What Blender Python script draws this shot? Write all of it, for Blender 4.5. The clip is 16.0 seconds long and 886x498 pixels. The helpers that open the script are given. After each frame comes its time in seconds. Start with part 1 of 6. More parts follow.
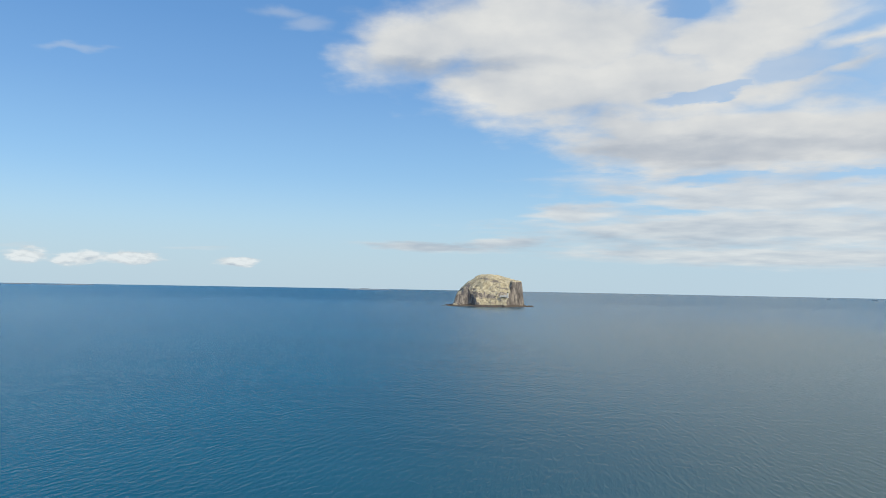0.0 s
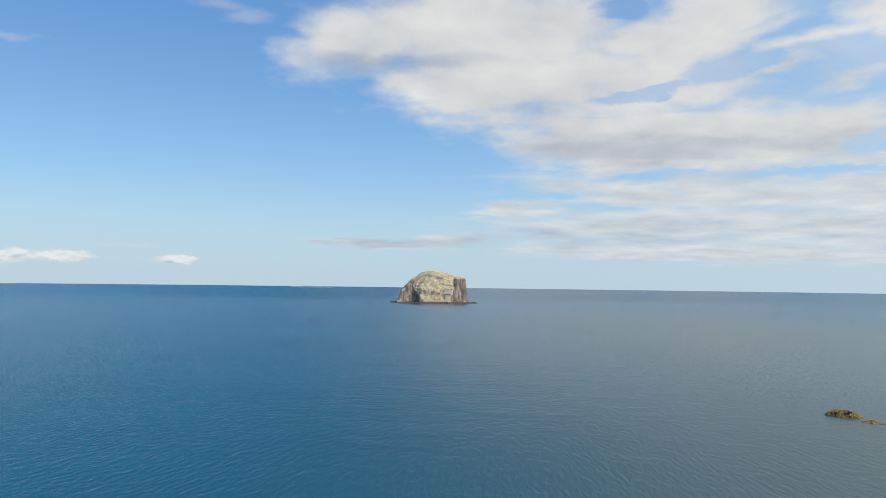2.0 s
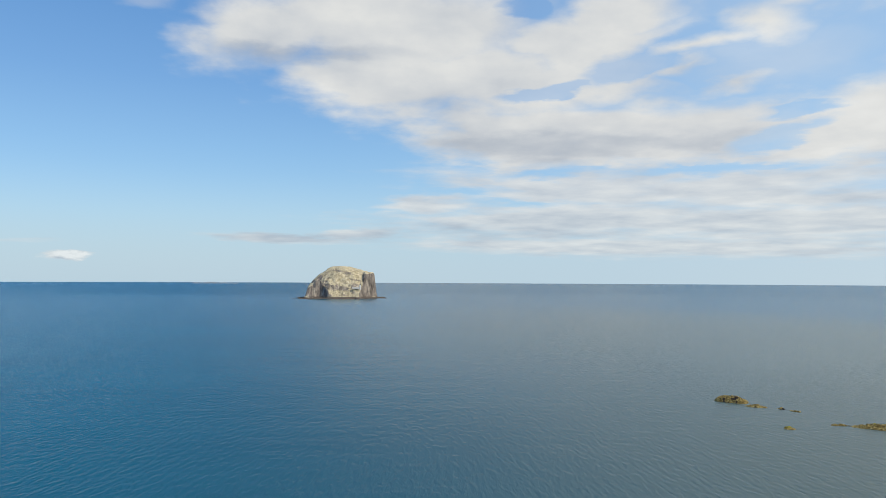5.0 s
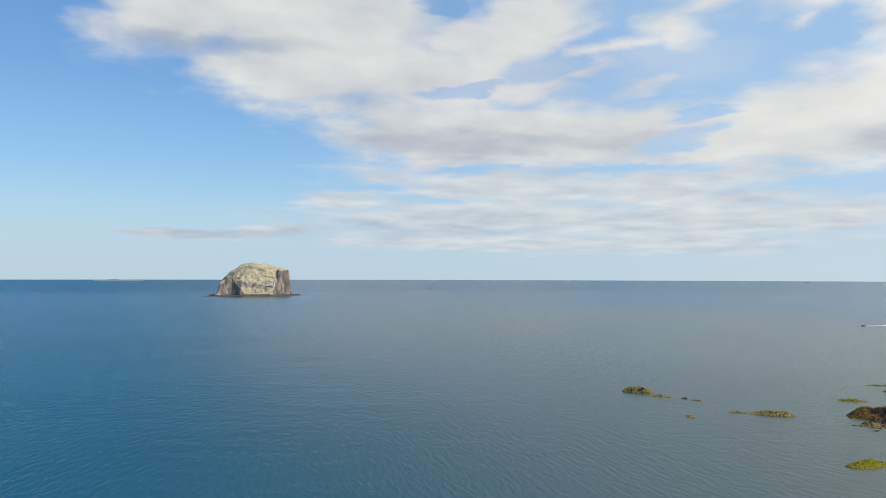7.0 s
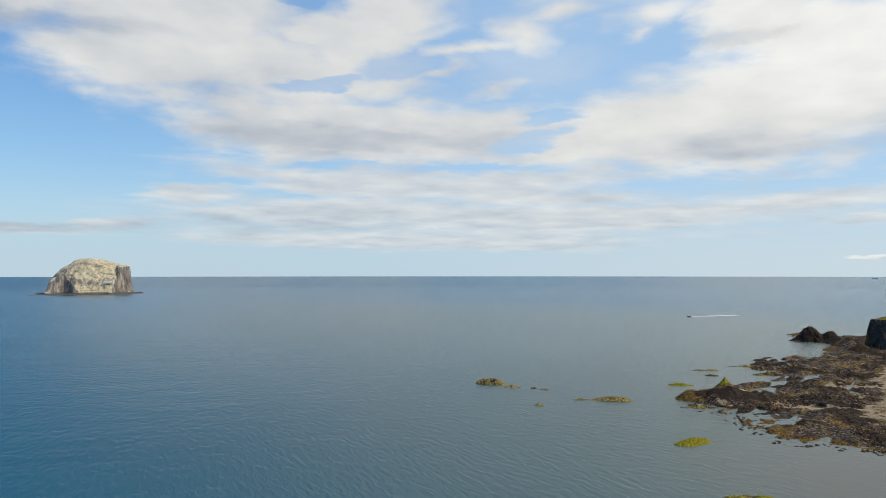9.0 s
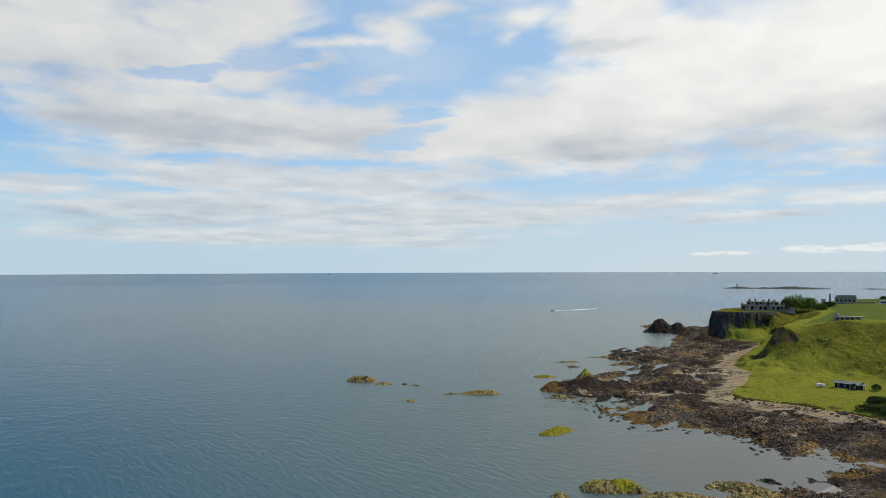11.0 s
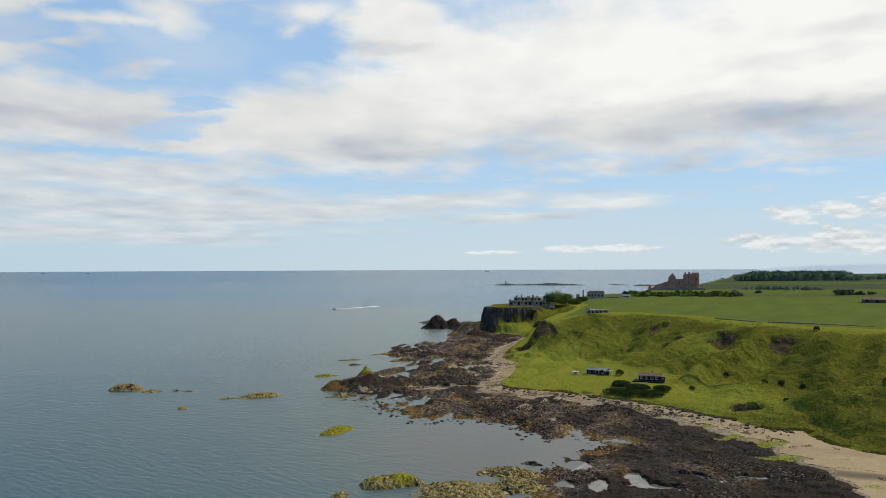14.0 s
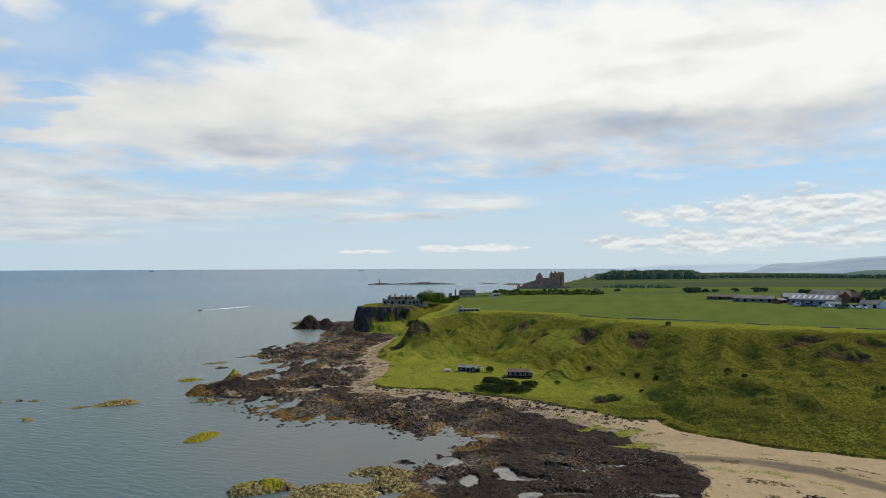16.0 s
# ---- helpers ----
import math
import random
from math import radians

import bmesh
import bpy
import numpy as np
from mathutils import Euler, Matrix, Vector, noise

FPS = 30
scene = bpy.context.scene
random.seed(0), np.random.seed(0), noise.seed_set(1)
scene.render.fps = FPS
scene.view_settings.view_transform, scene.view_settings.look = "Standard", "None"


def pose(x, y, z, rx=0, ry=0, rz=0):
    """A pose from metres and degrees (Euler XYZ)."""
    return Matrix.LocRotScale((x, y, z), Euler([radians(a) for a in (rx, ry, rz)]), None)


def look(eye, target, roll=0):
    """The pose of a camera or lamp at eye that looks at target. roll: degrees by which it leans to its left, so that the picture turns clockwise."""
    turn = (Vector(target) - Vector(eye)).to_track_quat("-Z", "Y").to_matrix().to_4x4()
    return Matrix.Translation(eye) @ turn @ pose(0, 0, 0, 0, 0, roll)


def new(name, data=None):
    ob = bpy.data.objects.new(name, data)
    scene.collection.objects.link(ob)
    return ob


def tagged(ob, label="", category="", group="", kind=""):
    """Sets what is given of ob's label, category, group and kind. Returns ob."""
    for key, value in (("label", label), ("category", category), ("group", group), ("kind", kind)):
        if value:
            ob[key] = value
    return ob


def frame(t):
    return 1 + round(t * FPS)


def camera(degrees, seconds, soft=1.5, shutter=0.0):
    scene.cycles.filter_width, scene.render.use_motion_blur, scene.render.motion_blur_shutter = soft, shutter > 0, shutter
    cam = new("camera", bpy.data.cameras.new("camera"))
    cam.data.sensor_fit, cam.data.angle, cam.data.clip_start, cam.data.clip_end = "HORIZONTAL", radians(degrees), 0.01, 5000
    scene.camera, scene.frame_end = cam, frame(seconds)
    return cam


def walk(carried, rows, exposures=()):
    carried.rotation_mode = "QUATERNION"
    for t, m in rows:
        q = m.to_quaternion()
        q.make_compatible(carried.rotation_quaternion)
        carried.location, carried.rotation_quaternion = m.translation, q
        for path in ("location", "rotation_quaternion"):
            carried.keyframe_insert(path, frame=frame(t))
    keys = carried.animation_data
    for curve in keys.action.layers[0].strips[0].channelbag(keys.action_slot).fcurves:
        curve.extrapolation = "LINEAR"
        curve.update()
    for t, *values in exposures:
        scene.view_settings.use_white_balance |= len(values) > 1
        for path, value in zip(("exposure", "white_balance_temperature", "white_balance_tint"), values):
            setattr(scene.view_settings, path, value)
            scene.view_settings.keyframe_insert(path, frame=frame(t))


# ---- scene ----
cam = camera(63.55, 16.0, soft=0.5)
# seconds, place in metres, turn about the vertical, tilt up, lean to the left
ROWS = [
    (0.0, 0.01, -0.00, 60.02, 1.348, 3.023, 1.059),
    (0.5, 0.12, 0.04, 60.35, 0.053, 2.984, 0.985),
    (1.0, 0.22, 0.08, 60.68, -0.984, 2.915, 0.906),
    (1.5, 0.32, 0.12, 61.01, -2.034, 2.870, 0.813),
    (2.0, 0.43, 0.17, 61.34, -3.131, 2.814, 0.702),
    (2.5, 0.53, 0.21, 61.67, -4.197, 2.745, 0.587),
    (3.0, 0.64, 0.25, 62.00, -5.273, 2.666, 0.486),
    (5.5, 0.77, 0.60, 61.83, -11.856, 2.377, 0.217),
    (6.0, 0.78, 0.67, 61.76, -13.319, 2.314, 0.183),
    (6.5, 0.80, 0.76, 61.68, -14.985, 2.257, 0.152),
    (7.0, 0.78, 0.94, 61.57, -17.121, 2.193, 0.136),
    (7.5, 0.76, 1.13, 61.45, -19.447, 2.122, 0.102),
    (8.0, 0.74, 1.31, 61.34, -22.132, 2.052, 0.065),
    (8.5, 0.72, 1.50, 61.22, -25.441, 1.993, 0.023),
    (9.0, 0.70, 1.68, 61.11, -28.593, 1.910, -0.012),
    (11.5, 1.06, 2.31, 61.39, -41.554, 1.567, -0.216),
    (12.0, 1.16, 2.42, 61.50, -44.488, 1.529, -0.214),
    (12.5, 1.26, 2.53, 61.61, -47.417, 1.472, -0.215),
    (13.0, 1.35, 2.61, 61.68, -50.384, 1.443, -0.211),
    (13.5, 1.40, 2.65, 61.69, -53.375, 1.421, -0.206),
    (14.0, 1.46, 2.69, 61.71, -56.183, 1.394, -0.194),
    (14.5, 1.51, 2.73, 61.72, -58.703, 1.375, -0.185),
    (15.0, 1.57, 2.77, 61.74, -61.288, 1.355, -0.151),
    (15.5, 1.62, 2.81, 61.76, -63.918, 1.332, -0.136),
    (16.0, 1.68, 2.85, 61.77, -66.271, 1.307, -0.137),
]
walk(cam, [(t, pose(x, y, z, 90 + tilt, 0, turn) @ pose(0, 0, 0, 0, 0, lean)) for t, x, y, z, turn, tilt, lean in ROWS])

# ---- node helpers ----
def node(tree, kind, ins=(), op=None):
    n = tree.nodes.new(kind)
    if op:
        n.operation = op
    for k, v in (ins.items() if isinstance(ins, dict) else enumerate(ins)):
        if v is None:
            continue
        if isinstance(v, bpy.types.NodeSocket):
            tree.links.new(v, n.inputs[k])
        else:
            n.inputs[k].default_value = v
    return n


def calc(tree, op, a, b=None, c=None, clamp=False):
    n = node(tree, "ShaderNodeMath", (a, b, c), op)
    n.use_clamp = clamp
    return n.outputs[0]


def vcalc(tree, op, a, b=None):
    n = node(tree, "ShaderNodeVectorMath", (a, b), op)
    return n.outputs["Value"] if op in ("LENGTH", "DOT_PRODUCT") else n.outputs[0]


def ramp(tree, fac, stops, mode="LINEAR"):
    """A colour ramp; stops: (place, colour) or (place, grey)."""
    n = node(tree, "ShaderNodeValToRGB", (fac,))
    cr = n.color_ramp
    cr.interpolation = mode
    while len(cr.elements) < len(stops):
        cr.elements.new(0.5)
    for e, (p, c) in zip(cr.elements, stops):
        e.position = p
        e.color = (*c, 1) if isinstance(c, (tuple, list)) else (c, c, c, 1)
    return n.outputs["Color"]


def blend(tree, fac, a, b, mode="MIX"):
    n = node(tree, "ShaderNodeMix")
    n.data_type, n.blend_type = "RGBA", mode
    for i, v in ((0, fac), (6, a), (7, b)):
        if isinstance(v, bpy.types.NodeSocket):
            tree.links.new(v, n.inputs[i])
        else:
            n.inputs[i].default_value = (*v, 1) if isinstance(v, (tuple, list)) else v
    return n.outputs[2]


def smooth(tree, v, lo, hi, a=0.0, b=1.0):
    n = node(tree, "ShaderNodeMapRange")
    n.interpolation_type = "SMOOTHSTEP"
    for i, u in enumerate((v, lo, hi, a, b)):
        if isinstance(u, bpy.types.NodeSocket):
            tree.links.new(u, n.inputs[i])
        else:
            n.inputs[i].default_value = u
    return n.outputs[0]


# ---- sky, clouds and sun ----
SUN_AZ, SUN_EL = 126, 48
world = bpy.data.worlds.new("world")
scene.world = world
world.use_nodes = True
W = world.node_tree
W.nodes.clear()
way = node(W, "ShaderNodeTexCoord").outputs["Generated"]
sep = node(W, "ShaderNodeSeparateXYZ", (way,))
wx, wy, wz = sep.outputs
az = calc(W, "MULTIPLY", calc(W, "ARCTAN2", wx, wy), 57.2958)
el = calc(W, "MULTIPLY", calc(W, "ARCSINE", wz), 57.2958)
sky = node(W, "ShaderNodeTexSky")
sky.sky_type, sky.sun_disc, sky.sun_elevation, sky.sun_rotation = "NISHITA", False, radians(SUN_EL), radians(SUN_AZ)
sky.altitude, sky.air_density, sky.dust_density, sky.ozone_density = 20, 1.0, 0.6, 2.0
clear = blend(W, 1.0, sky.outputs[0], (0.089, 0.121, 0.146), "MULTIPLY")
# the layer of cloud is laid out on a flat ceiling seen in perspective
up = calc(W, "ADD", calc(W, "MAXIMUM", wz, 0.0), 0.10)
flat = node(W, "ShaderNodeCombineXYZ", (calc(W, "DIVIDE", wx, up), calc(W, "DIVIDE", wy, up), 0.0)).outputs[0]
n_big = node(W, "ShaderNodeTexNoise", {"Vector": flat, "Scale": 1.5, "Detail": 7.0, "Roughness": 0.55})
n_streak = node(W, "ShaderNodeTexNoise", {"Vector": node(W, "ShaderNodeCombineXYZ", (calc(W, "MULTIPLY", az, 0.09), calc(W, "MULTIPLY", el, 0.9), 3.0)).outputs[0], "Scale": 1.0, "Detail": 3.0, "Roughness": 0.5}).outputs["Fac"]
n_fine = node(W, "ShaderNodeTexNoise", {"Vector": flat, "Scale": 4.2, "Detail": 5.0, "Roughness": 0.52})
# rounded heads within the sheet, even in width and height
n_puff = node(W, "ShaderNodeTexNoise", {"Vector": node(W, "ShaderNodeCombineXYZ", (calc(W, "MULTIPLY", az, 0.13), calc(W, "MULTIPLY", el, 0.24), 7.0)).outputs[0], "Scale": 1.0, "Detail": 6.0, "Roughness": 0.52}).outputs["Fac"]
round_up = smooth(W, el, 6.0, 12.0, 0.0, 0.6)
shift = node(W, "ShaderNodeSeparateXYZ", (vcalc(W, "SUBTRACT", n_big.outputs["Color"], (0.5, 0.5, 0.5)),)).outputs
shift_f = node(W, "ShaderNodeSeparateXYZ", (vcalc(W, "SUBTRACT", n_fine.outputs["Color"], (0.5, 0.5, 0.5)),)).outputs
grow = smooth(W, el, 0.0, 14.0, 0.10, 1.0)
az_w = calc(W, "MULTIPLY_ADD", calc(W, "MULTIPLY_ADD", shift_f[0], 5.0, calc(W, "MULTIPLY", shift[0], 7.0)), grow, az)
el_w = calc(W, "MULTIPLY_ADD", calc(W, "MULTIPLY_ADD", shift_f[1], 2.4, calc(W, "MULTIPLY", shift[1], 2.6)), grow, el)
spot = node(W, "ShaderNodeCombineXYZ", (az_w, el_w, 0.0)).outputs[0]


def chained(total):
    """The place in the sky, tied to the sum so far, so that the ovals are worked out one after the other."""
    if total is None:
        return spot
    n = node(W, "ShaderNodeVectorMath", (total, (1e-7, 1e-7, 1e-7), spot), "MULTIPLY_ADD")
    return n.outputs[0]


def lobe(at, a, e, wide, high, lean):
    """1 in the middle of an oval at azimuth a and elevation e, 0 on its rim, less outside; all in degrees."""
    m = node(W, "ShaderNodeMapping", {"Vector": at, "Location": (a, e, 0), "Rotation": (0, 0, radians(lean)), "Scale": (wide, high, 1)})
    m.vector_type = "TEXTURE"
    return calc(W, "SUBTRACT", 1.0, vcalc(W, "LENGTH", m.outputs[0]))


def merge(ovals):
    total = None
    for o in ovals:
        one = lobe(chained(total), *o)
        total = one if total is None else calc(W, "MAXIMUM", total, one)
    return total


def puff(at, a, e, wide, high, amount):
    """A soft oval of more (or less) light at azimuth a and elevation e, in degrees."""
    d = vcalc(W, "LENGTH", vcalc(W, "DIVIDE", vcalc(W, "SUBTRACT", at, (a, e, 0)), (wide, high, 1)))
    return smooth(W, d, 0.35, 1.35, amount, 0.0)


def gather(ovals):
    total = None
    for o in ovals:
        one = puff(chained(total), *o)
        total = one if total is None else calc(W, "ADD", total, one)
    return total


# the great sheet of cloud: azimuth, elevation, half width, half height, slope
SHEET = ((-2.8, 19.7, 6.8, 3.1, 12), (7.3, 19.7, 10.7, 4.5, -2), (6.4, 15.5, 8.9, 2.8, -1), (14.8, 11.4, 8.0, 2.8, -8), (22.1, 11.5, 12.6, 2.5, -3),
         (22.1, 18.7, 7.4, 2.0, -2), (27.0, 11.1, 17.0, 2.7, -1), (24.0, 20.0, 5.0, 2.0, 11), (51.0, 11.4, 12.8, 4.5, 3), (56.6, 16.8, 8.2, 3.0, -2),
         (71.0, 14.3, 21.0, 7.0, -2), (88.0, 14.5, 19.0, 7.4, -1), (43.3, 11.2, 10.7, 3.2, 9), (52.0, 19.0, 4.5, 2.2, 4), (112.0, 17.0, 22.0, 9.5, 0), (62.0, 30.0, 45.0, 9.5, 0), (15.0, 15.6, 9.0, 3.0, -4), (23.0, 16.2, 7.0, 2.6, 0))
BLUE = ((17.0, 21.2, 2.4, 0.7, -10), (19.3, 14.9, 3.6, 0.5, 11), (26.4, 16.4, 3.6, 1.0, 12), (30.5, 18.0, 2.6, 1.5, 15), (31.0, 15.3, 3.4, 0.8, 7), (38.8, 17.3, 3.2, 2.1, 12),
        (42.3, 17.6, 4.0, 2.2, 8), (46.0, 16.9, 3.0, 1.7, 9), (38.5, 15.3, 4.0, 0.8, 7), (36.8, 12.5, 2.4, 0.5, 7), (36.0, 10.4, 2.5, 0.9, 15))
LOW_BLUE = ((30.5, 8.35, 6.0, 0.38, 0), (18.5, 8.5, 5.0, 0.36, 4), (10.9, 7.2, 3.9, 0.4, -3), (15.6, 6.2, 3.7, 0.3, -2), (46.0, 6.6, 7.0, 0.75, -2), (58.0, 6.4, 10.0, 0.55, 1),
            (74.0, 6.4, 13.0, 0.85, 1), (90.0, 6.2, 11.0, 0.95, 2), (112.0, 6.0, 16.0, 1.0, 0))
BANDS = ((22.0, 7.2, 11.5, 1.5, -2), (9.2, 6.0, 3.2, 0.8, 5), (20.9, 4.7, 14.0, 1.6, 2), (3.9, 3.6, 4.0, 0.5, 6), (-1.1, 3.1, 6.0, 0.32, -1), (16.9, 2.6, 7.5, 0.36, -3), (33.0, 6.7, 14.0, 1.6, -1),
         (34.0, 4.2, 14.0, 1.3, 0), (26.0, 2.5, 16.0, 0.7, -1), (44.7, 4.2, 12.0, 1.0, 2), (52.9, 5.15, 11.0, 0.9, 2), (68.5, 5.1, 4.6, 0.65, 0), (62.0, 3.9, 6.7, 0.38, 1), (38.0, 6.2, 6.0, 0.7, 1))
ISLETS = ((35.3, 18.5, 1.9, 1.5, -12), (43.2, 18.0, 1.2, 0.55, 10), (44.4, 19.4, 4.0, 0.9, 7), (38.4, 20.2, 2.7, 0.8, 5), (30.2, 17.2, 4.0, 0.5, 4), (32.2, 14.9, 2.2, 0.6, 9), (28.9, 15.7, 1.7, 0.5, 10))
WISPS = ((-15.4, 20.8, 3.4, 0.6, -2), (-12.6, 20.2, 1.8, 0.8, 5), (-28.4, 16.6, 2.6, 0.4, 9), (-20.3, 2.6, 3.6, 0.24, 2), (-32.5, 2.3, 2.4, 0.26, 3), (35.0, 15.8, 9.0, 2.2, 4), (75.6, 5.2, 2.4, 0.3, 0), (48.0, 2.9, 12.0, 0.5, 0))
HEAPS = ((82.4, 3.7, 2.0, 0.65, -1), (85.5, 3.9, 1.5, 0.65, -1), (89.6, 4.0, 2.5, 1.2, -2), (93.7, 3.9, 3.1, 1.35, -2), (98.0, 3.8, 2.8, 1.25, -2), (80.3, 1.75, 2.5, 0.55, -1), (86.1, 1.8, 3.4, 0.95, -1),
         (90.4, 2.2, 3.2, 0.85, -1), (95.1, 1.9, 3.7, 0.65, -1), (66.5, 1.3, 2.1, 0.3, 0), (70.2, 1.4, 2.8, 0.3, 0), (60.2, 1.1, 2.4, 0.16, 0), (-31.5, 1.7, 1.2, 0.55, 2), (-28.3, 1.6, 1.7, 0.48, 2), (-25.0, 1.7, 2.4, 0.45, 2),
         (-17.4, 1.6, 1.6, 0.33, 2), (110.0, 3.5, 10.0, 1.9, 0))
low_blue = merge(LOW_BLUE)
whole = calc(W, "MINIMUM", merge(SHEET), 0.6)
sheet = calc(W, "MINIMUM", whole, calc(W, "MULTIPLY", merge(BLUE), -0.75))
sheet = calc(W, "MAXIMUM", sheet, calc(W, "MULTIPLY", merge(ISLETS), 0.36))
sheet = calc(W, "MAXIMUM", sheet, smooth(W, az, 112.0, 150.0, -1.0, 0.5))
sheet = calc(W, "MINIMUM", sheet, calc(W, "MULTIPLY", low_blue, -0.9))
bands = calc(W, "MINIMUM", calc(W, "MINIMUM", merge(BANDS), 0.6), calc(W, "MULTIPLY", low_blue, -0.6))
fine = calc(W, "MULTIPLY_ADD", calc(W, "SUBTRACT", n_puff, n_fine.outputs["Fac"]), round_up, n_fine.outputs["Fac"])
sheet = smooth(W, calc(W, "MULTIPLY_ADD", calc(W, "SUBTRACT", fine, 0.5), 1.5, sheet), -0.36, 0.46)
bands = smooth(W, calc(W, "MULTIPLY_ADD", calc(W, "SUBTRACT", n_streak, 0.5), 1.3, calc(W, "MULTIPLY_ADD", calc(W, "SUBTRACT", fine, 0.5), 1.0, bands)), -0.55, 0.55)
wisps = smooth(W, calc(W, "MULTIPLY_ADD", calc(W, "SUBTRACT", fine, 0.5), 1.6, merge(WISPS)), -0.1, 0.9)
# heaped clouds over the land, with lit tops
heap_at = node(W, "ShaderNodeCombineXYZ", (calc(W, "MULTIPLY", az, 0.50), calc(W, "MULTIPLY", el, 1.3), 0.0)).outputs[0]
heap_up = node(W, "ShaderNodeCombineXYZ", (calc(W, "MULTIPLY", az, 0.50), calc(W, "MULTIPLY_ADD", el, 1.3, 0.32), 0.0)).outputs[0]
n_heap = node(W, "ShaderNodeTexNoise", {"Vector": heap_at, "Scale": 1.0, "Detail": 6.0, "Roughness": 0.58}).outputs["Fac"]
n_heap_up = node(W, "ShaderNodeTexNoise", {"Vector": heap_up, "Scale": 1.0, "Detail": 6.0, "Roughness": 0.58}).outputs["Fac"]
heap = smooth(W, calc(W, "MULTIPLY_ADD", calc(W, "SUBTRACT", n_heap, 0.5), 2.2, merge(HEAPS)), -0.35, 0.4)
lit = calc(W, "MULTIPLY", calc(W, "SUBTRACT", n_heap, n_heap_up), calc(W, "MULTIPLY", heap, 3.0))
cloud = calc(W, "MAXIMUM", calc(W, "MAXIMUM", sheet, calc(W, "MULTIPLY", bands, 0.86)), calc(W, "MAXIMUM", calc(W, "MULTIPLY", heap, 0.85), calc(W, "MULTIPLY", wisps, 0.28)))
# thin cloud left in the gaps
cloud = calc(W, "MAXIMUM", cloud, smooth(W, calc(W, "MULTIPLY_ADD", calc(W, "SUBTRACT", fine, 0.5), 1.2, whole), -0.1, 0.6, 0.0, 0.42))
# light and shade within the cloud
lumps = node(W, "ShaderNodeTexNoise", {"Vector": flat, "Scale": 2.3, "Detail": 6.0, "Roughness": 0.5}).outputs["Fac"]
lumps = calc(W, "MULTIPLY_ADD", calc(W, "SUBTRACT", n_puff, lumps), round_up, lumps)
shine = smooth(W, az, 26.0, 72.0)
shine = calc(W, "MULTIPLY", shine, smooth(W, el, 5.0, 15.0))
dusky = gather([(51.2, 9.4, 4.6, 1.2, 0.24), (80, 9.6, 22, 2.4, 0.16), (76.5, 10.7, 9, 1.5, 0.22), (62.3, 8.9, 7, 0.9, 0.2), (68.7, 12.0, 5, 0.9, 0.22), (90, 10.4, 12, 1.5, 0.26), (88.6, 16.3, 5, 0.9, 0.25),
                (82.5, 14.5, 6.5, 0.8, 0.2), (62.5, 11.0, 5.5, 1.1, 0.2), (21.0, 10.6, 14, 1.1, 0.26), (1.4, 17.3, 7, 0.8, 0.2), (51, 16.6, 4.5, 0.5, 0.25), (-4.4, 17.3, 3.4, 0.7, 0.15), (14, 4.0, 12, 0.8, 0.2), (0.5, 3.2, 8, 0.5, 0.3)])
tone = calc(W, "MULTIPLY_ADD", calc(W, "SUBTRACT", lumps, 0.5), 1.35, calc(W, "SUBTRACT", calc(W, "MULTIPLY_ADD", shine, 0.50, 0.46), dusky))
glow = gather([(-28.5, 1.85, 7, 0.7, 0.15), (-17.6, 1.6, 4, 0.5, 0.1), (66, 1.3, 7, 0.5, 0.3), (67, 4.9, 9, 0.8, 0.2)])
tone = calc(W, "ADD", tone, calc(W, "ADD", glow, calc(W, "MULTIPLY_ADD", heap, 0.22, lit)))
white = ramp(W, tone, [(0.05, (0.42, 0.47, 0.54)), (0.35, (0.60, 0.63, 0.66)), (0.6, (0.74, 0.75, 0.74)), (1.0, (0.93, 0.93, 0.90))])
# haze over the sea
haze = smooth(W, el, 9.0, -0.5)
misty = blend(W, smooth(W, az, 15.0, 65.0), (0.505, 0.645, 0.74), (0.60, 0.70, 0.75))
veil = smooth(W, az, 0.0, 40.0, 0.0, 0.6)
# thin high haze evens out the blue
even = ramp(W, calc(W, "DIVIDE", el, 40.0), [(0.0, (0.50, 0.66, 0.75)), (0.12, (0.42, 0.645, 0.82)), (0.25, (0.295, 0.53, 0.80)), (0.375, (0.20, 0.415, 0.745)), (0.5, (0.145, 0.345, 0.69)), (1.0, (0.07, 0.20, 0.50))])
clear = blend(W, 0.65, clear, even)
clear = blend(W, veil, clear, (0.46, 0.65, 0.86))
clear = blend(W, calc(W, "MULTIPLY", haze, 0.85), clear, misty)
white = blend(W, calc(W, "MULTIPLY", haze, 0.3), white, misty)
seen = blend(W, cloud, clear, white)
node(W, "ShaderNodeOutputWorld", (node(W, "ShaderNodeBackground", (seen, 1.0)).outputs[0],))

lamp = bpy.data.lights.new("sun", "SUN")
lamp.energy, lamp.angle, lamp.color = 3.15, radians(2.0), (1.0, 0.885, 0.71)
sun = new("sun", lamp)
sun.matrix_world = look((math.sin(radians(SUN_AZ)) * 600, math.cos(radians(SUN_AZ)) * 600, math.tan(radians(SUN_EL)) * 600), (0, 0, 0))

# ---- materials ----
def surface(name, rough=0.8, spec=0.3):
    m = bpy.data.materials.new(name)
    m.use_nodes = True
    t = m.node_tree
    b = t.nodes["Principled BSDF"]
    b.inputs["Roughness"].default_value = rough
    b.inputs["Specular IOR Level"].default_value = spec
    return m, t, b


def spread(t, scale, detail=5.0, rough=0.6, stretch=None, dims=None):
    v = node(t, "ShaderNodeNewGeometry").outputs["Position"]
    if stretch:
        v = vcalc(t, "MULTIPLY", v, stretch)
    return node(t, "ShaderNodeTexNoise", {"Vector": v, "Scale": scale, "Detail": detail, "Roughness": rough}).outputs["Fac"]


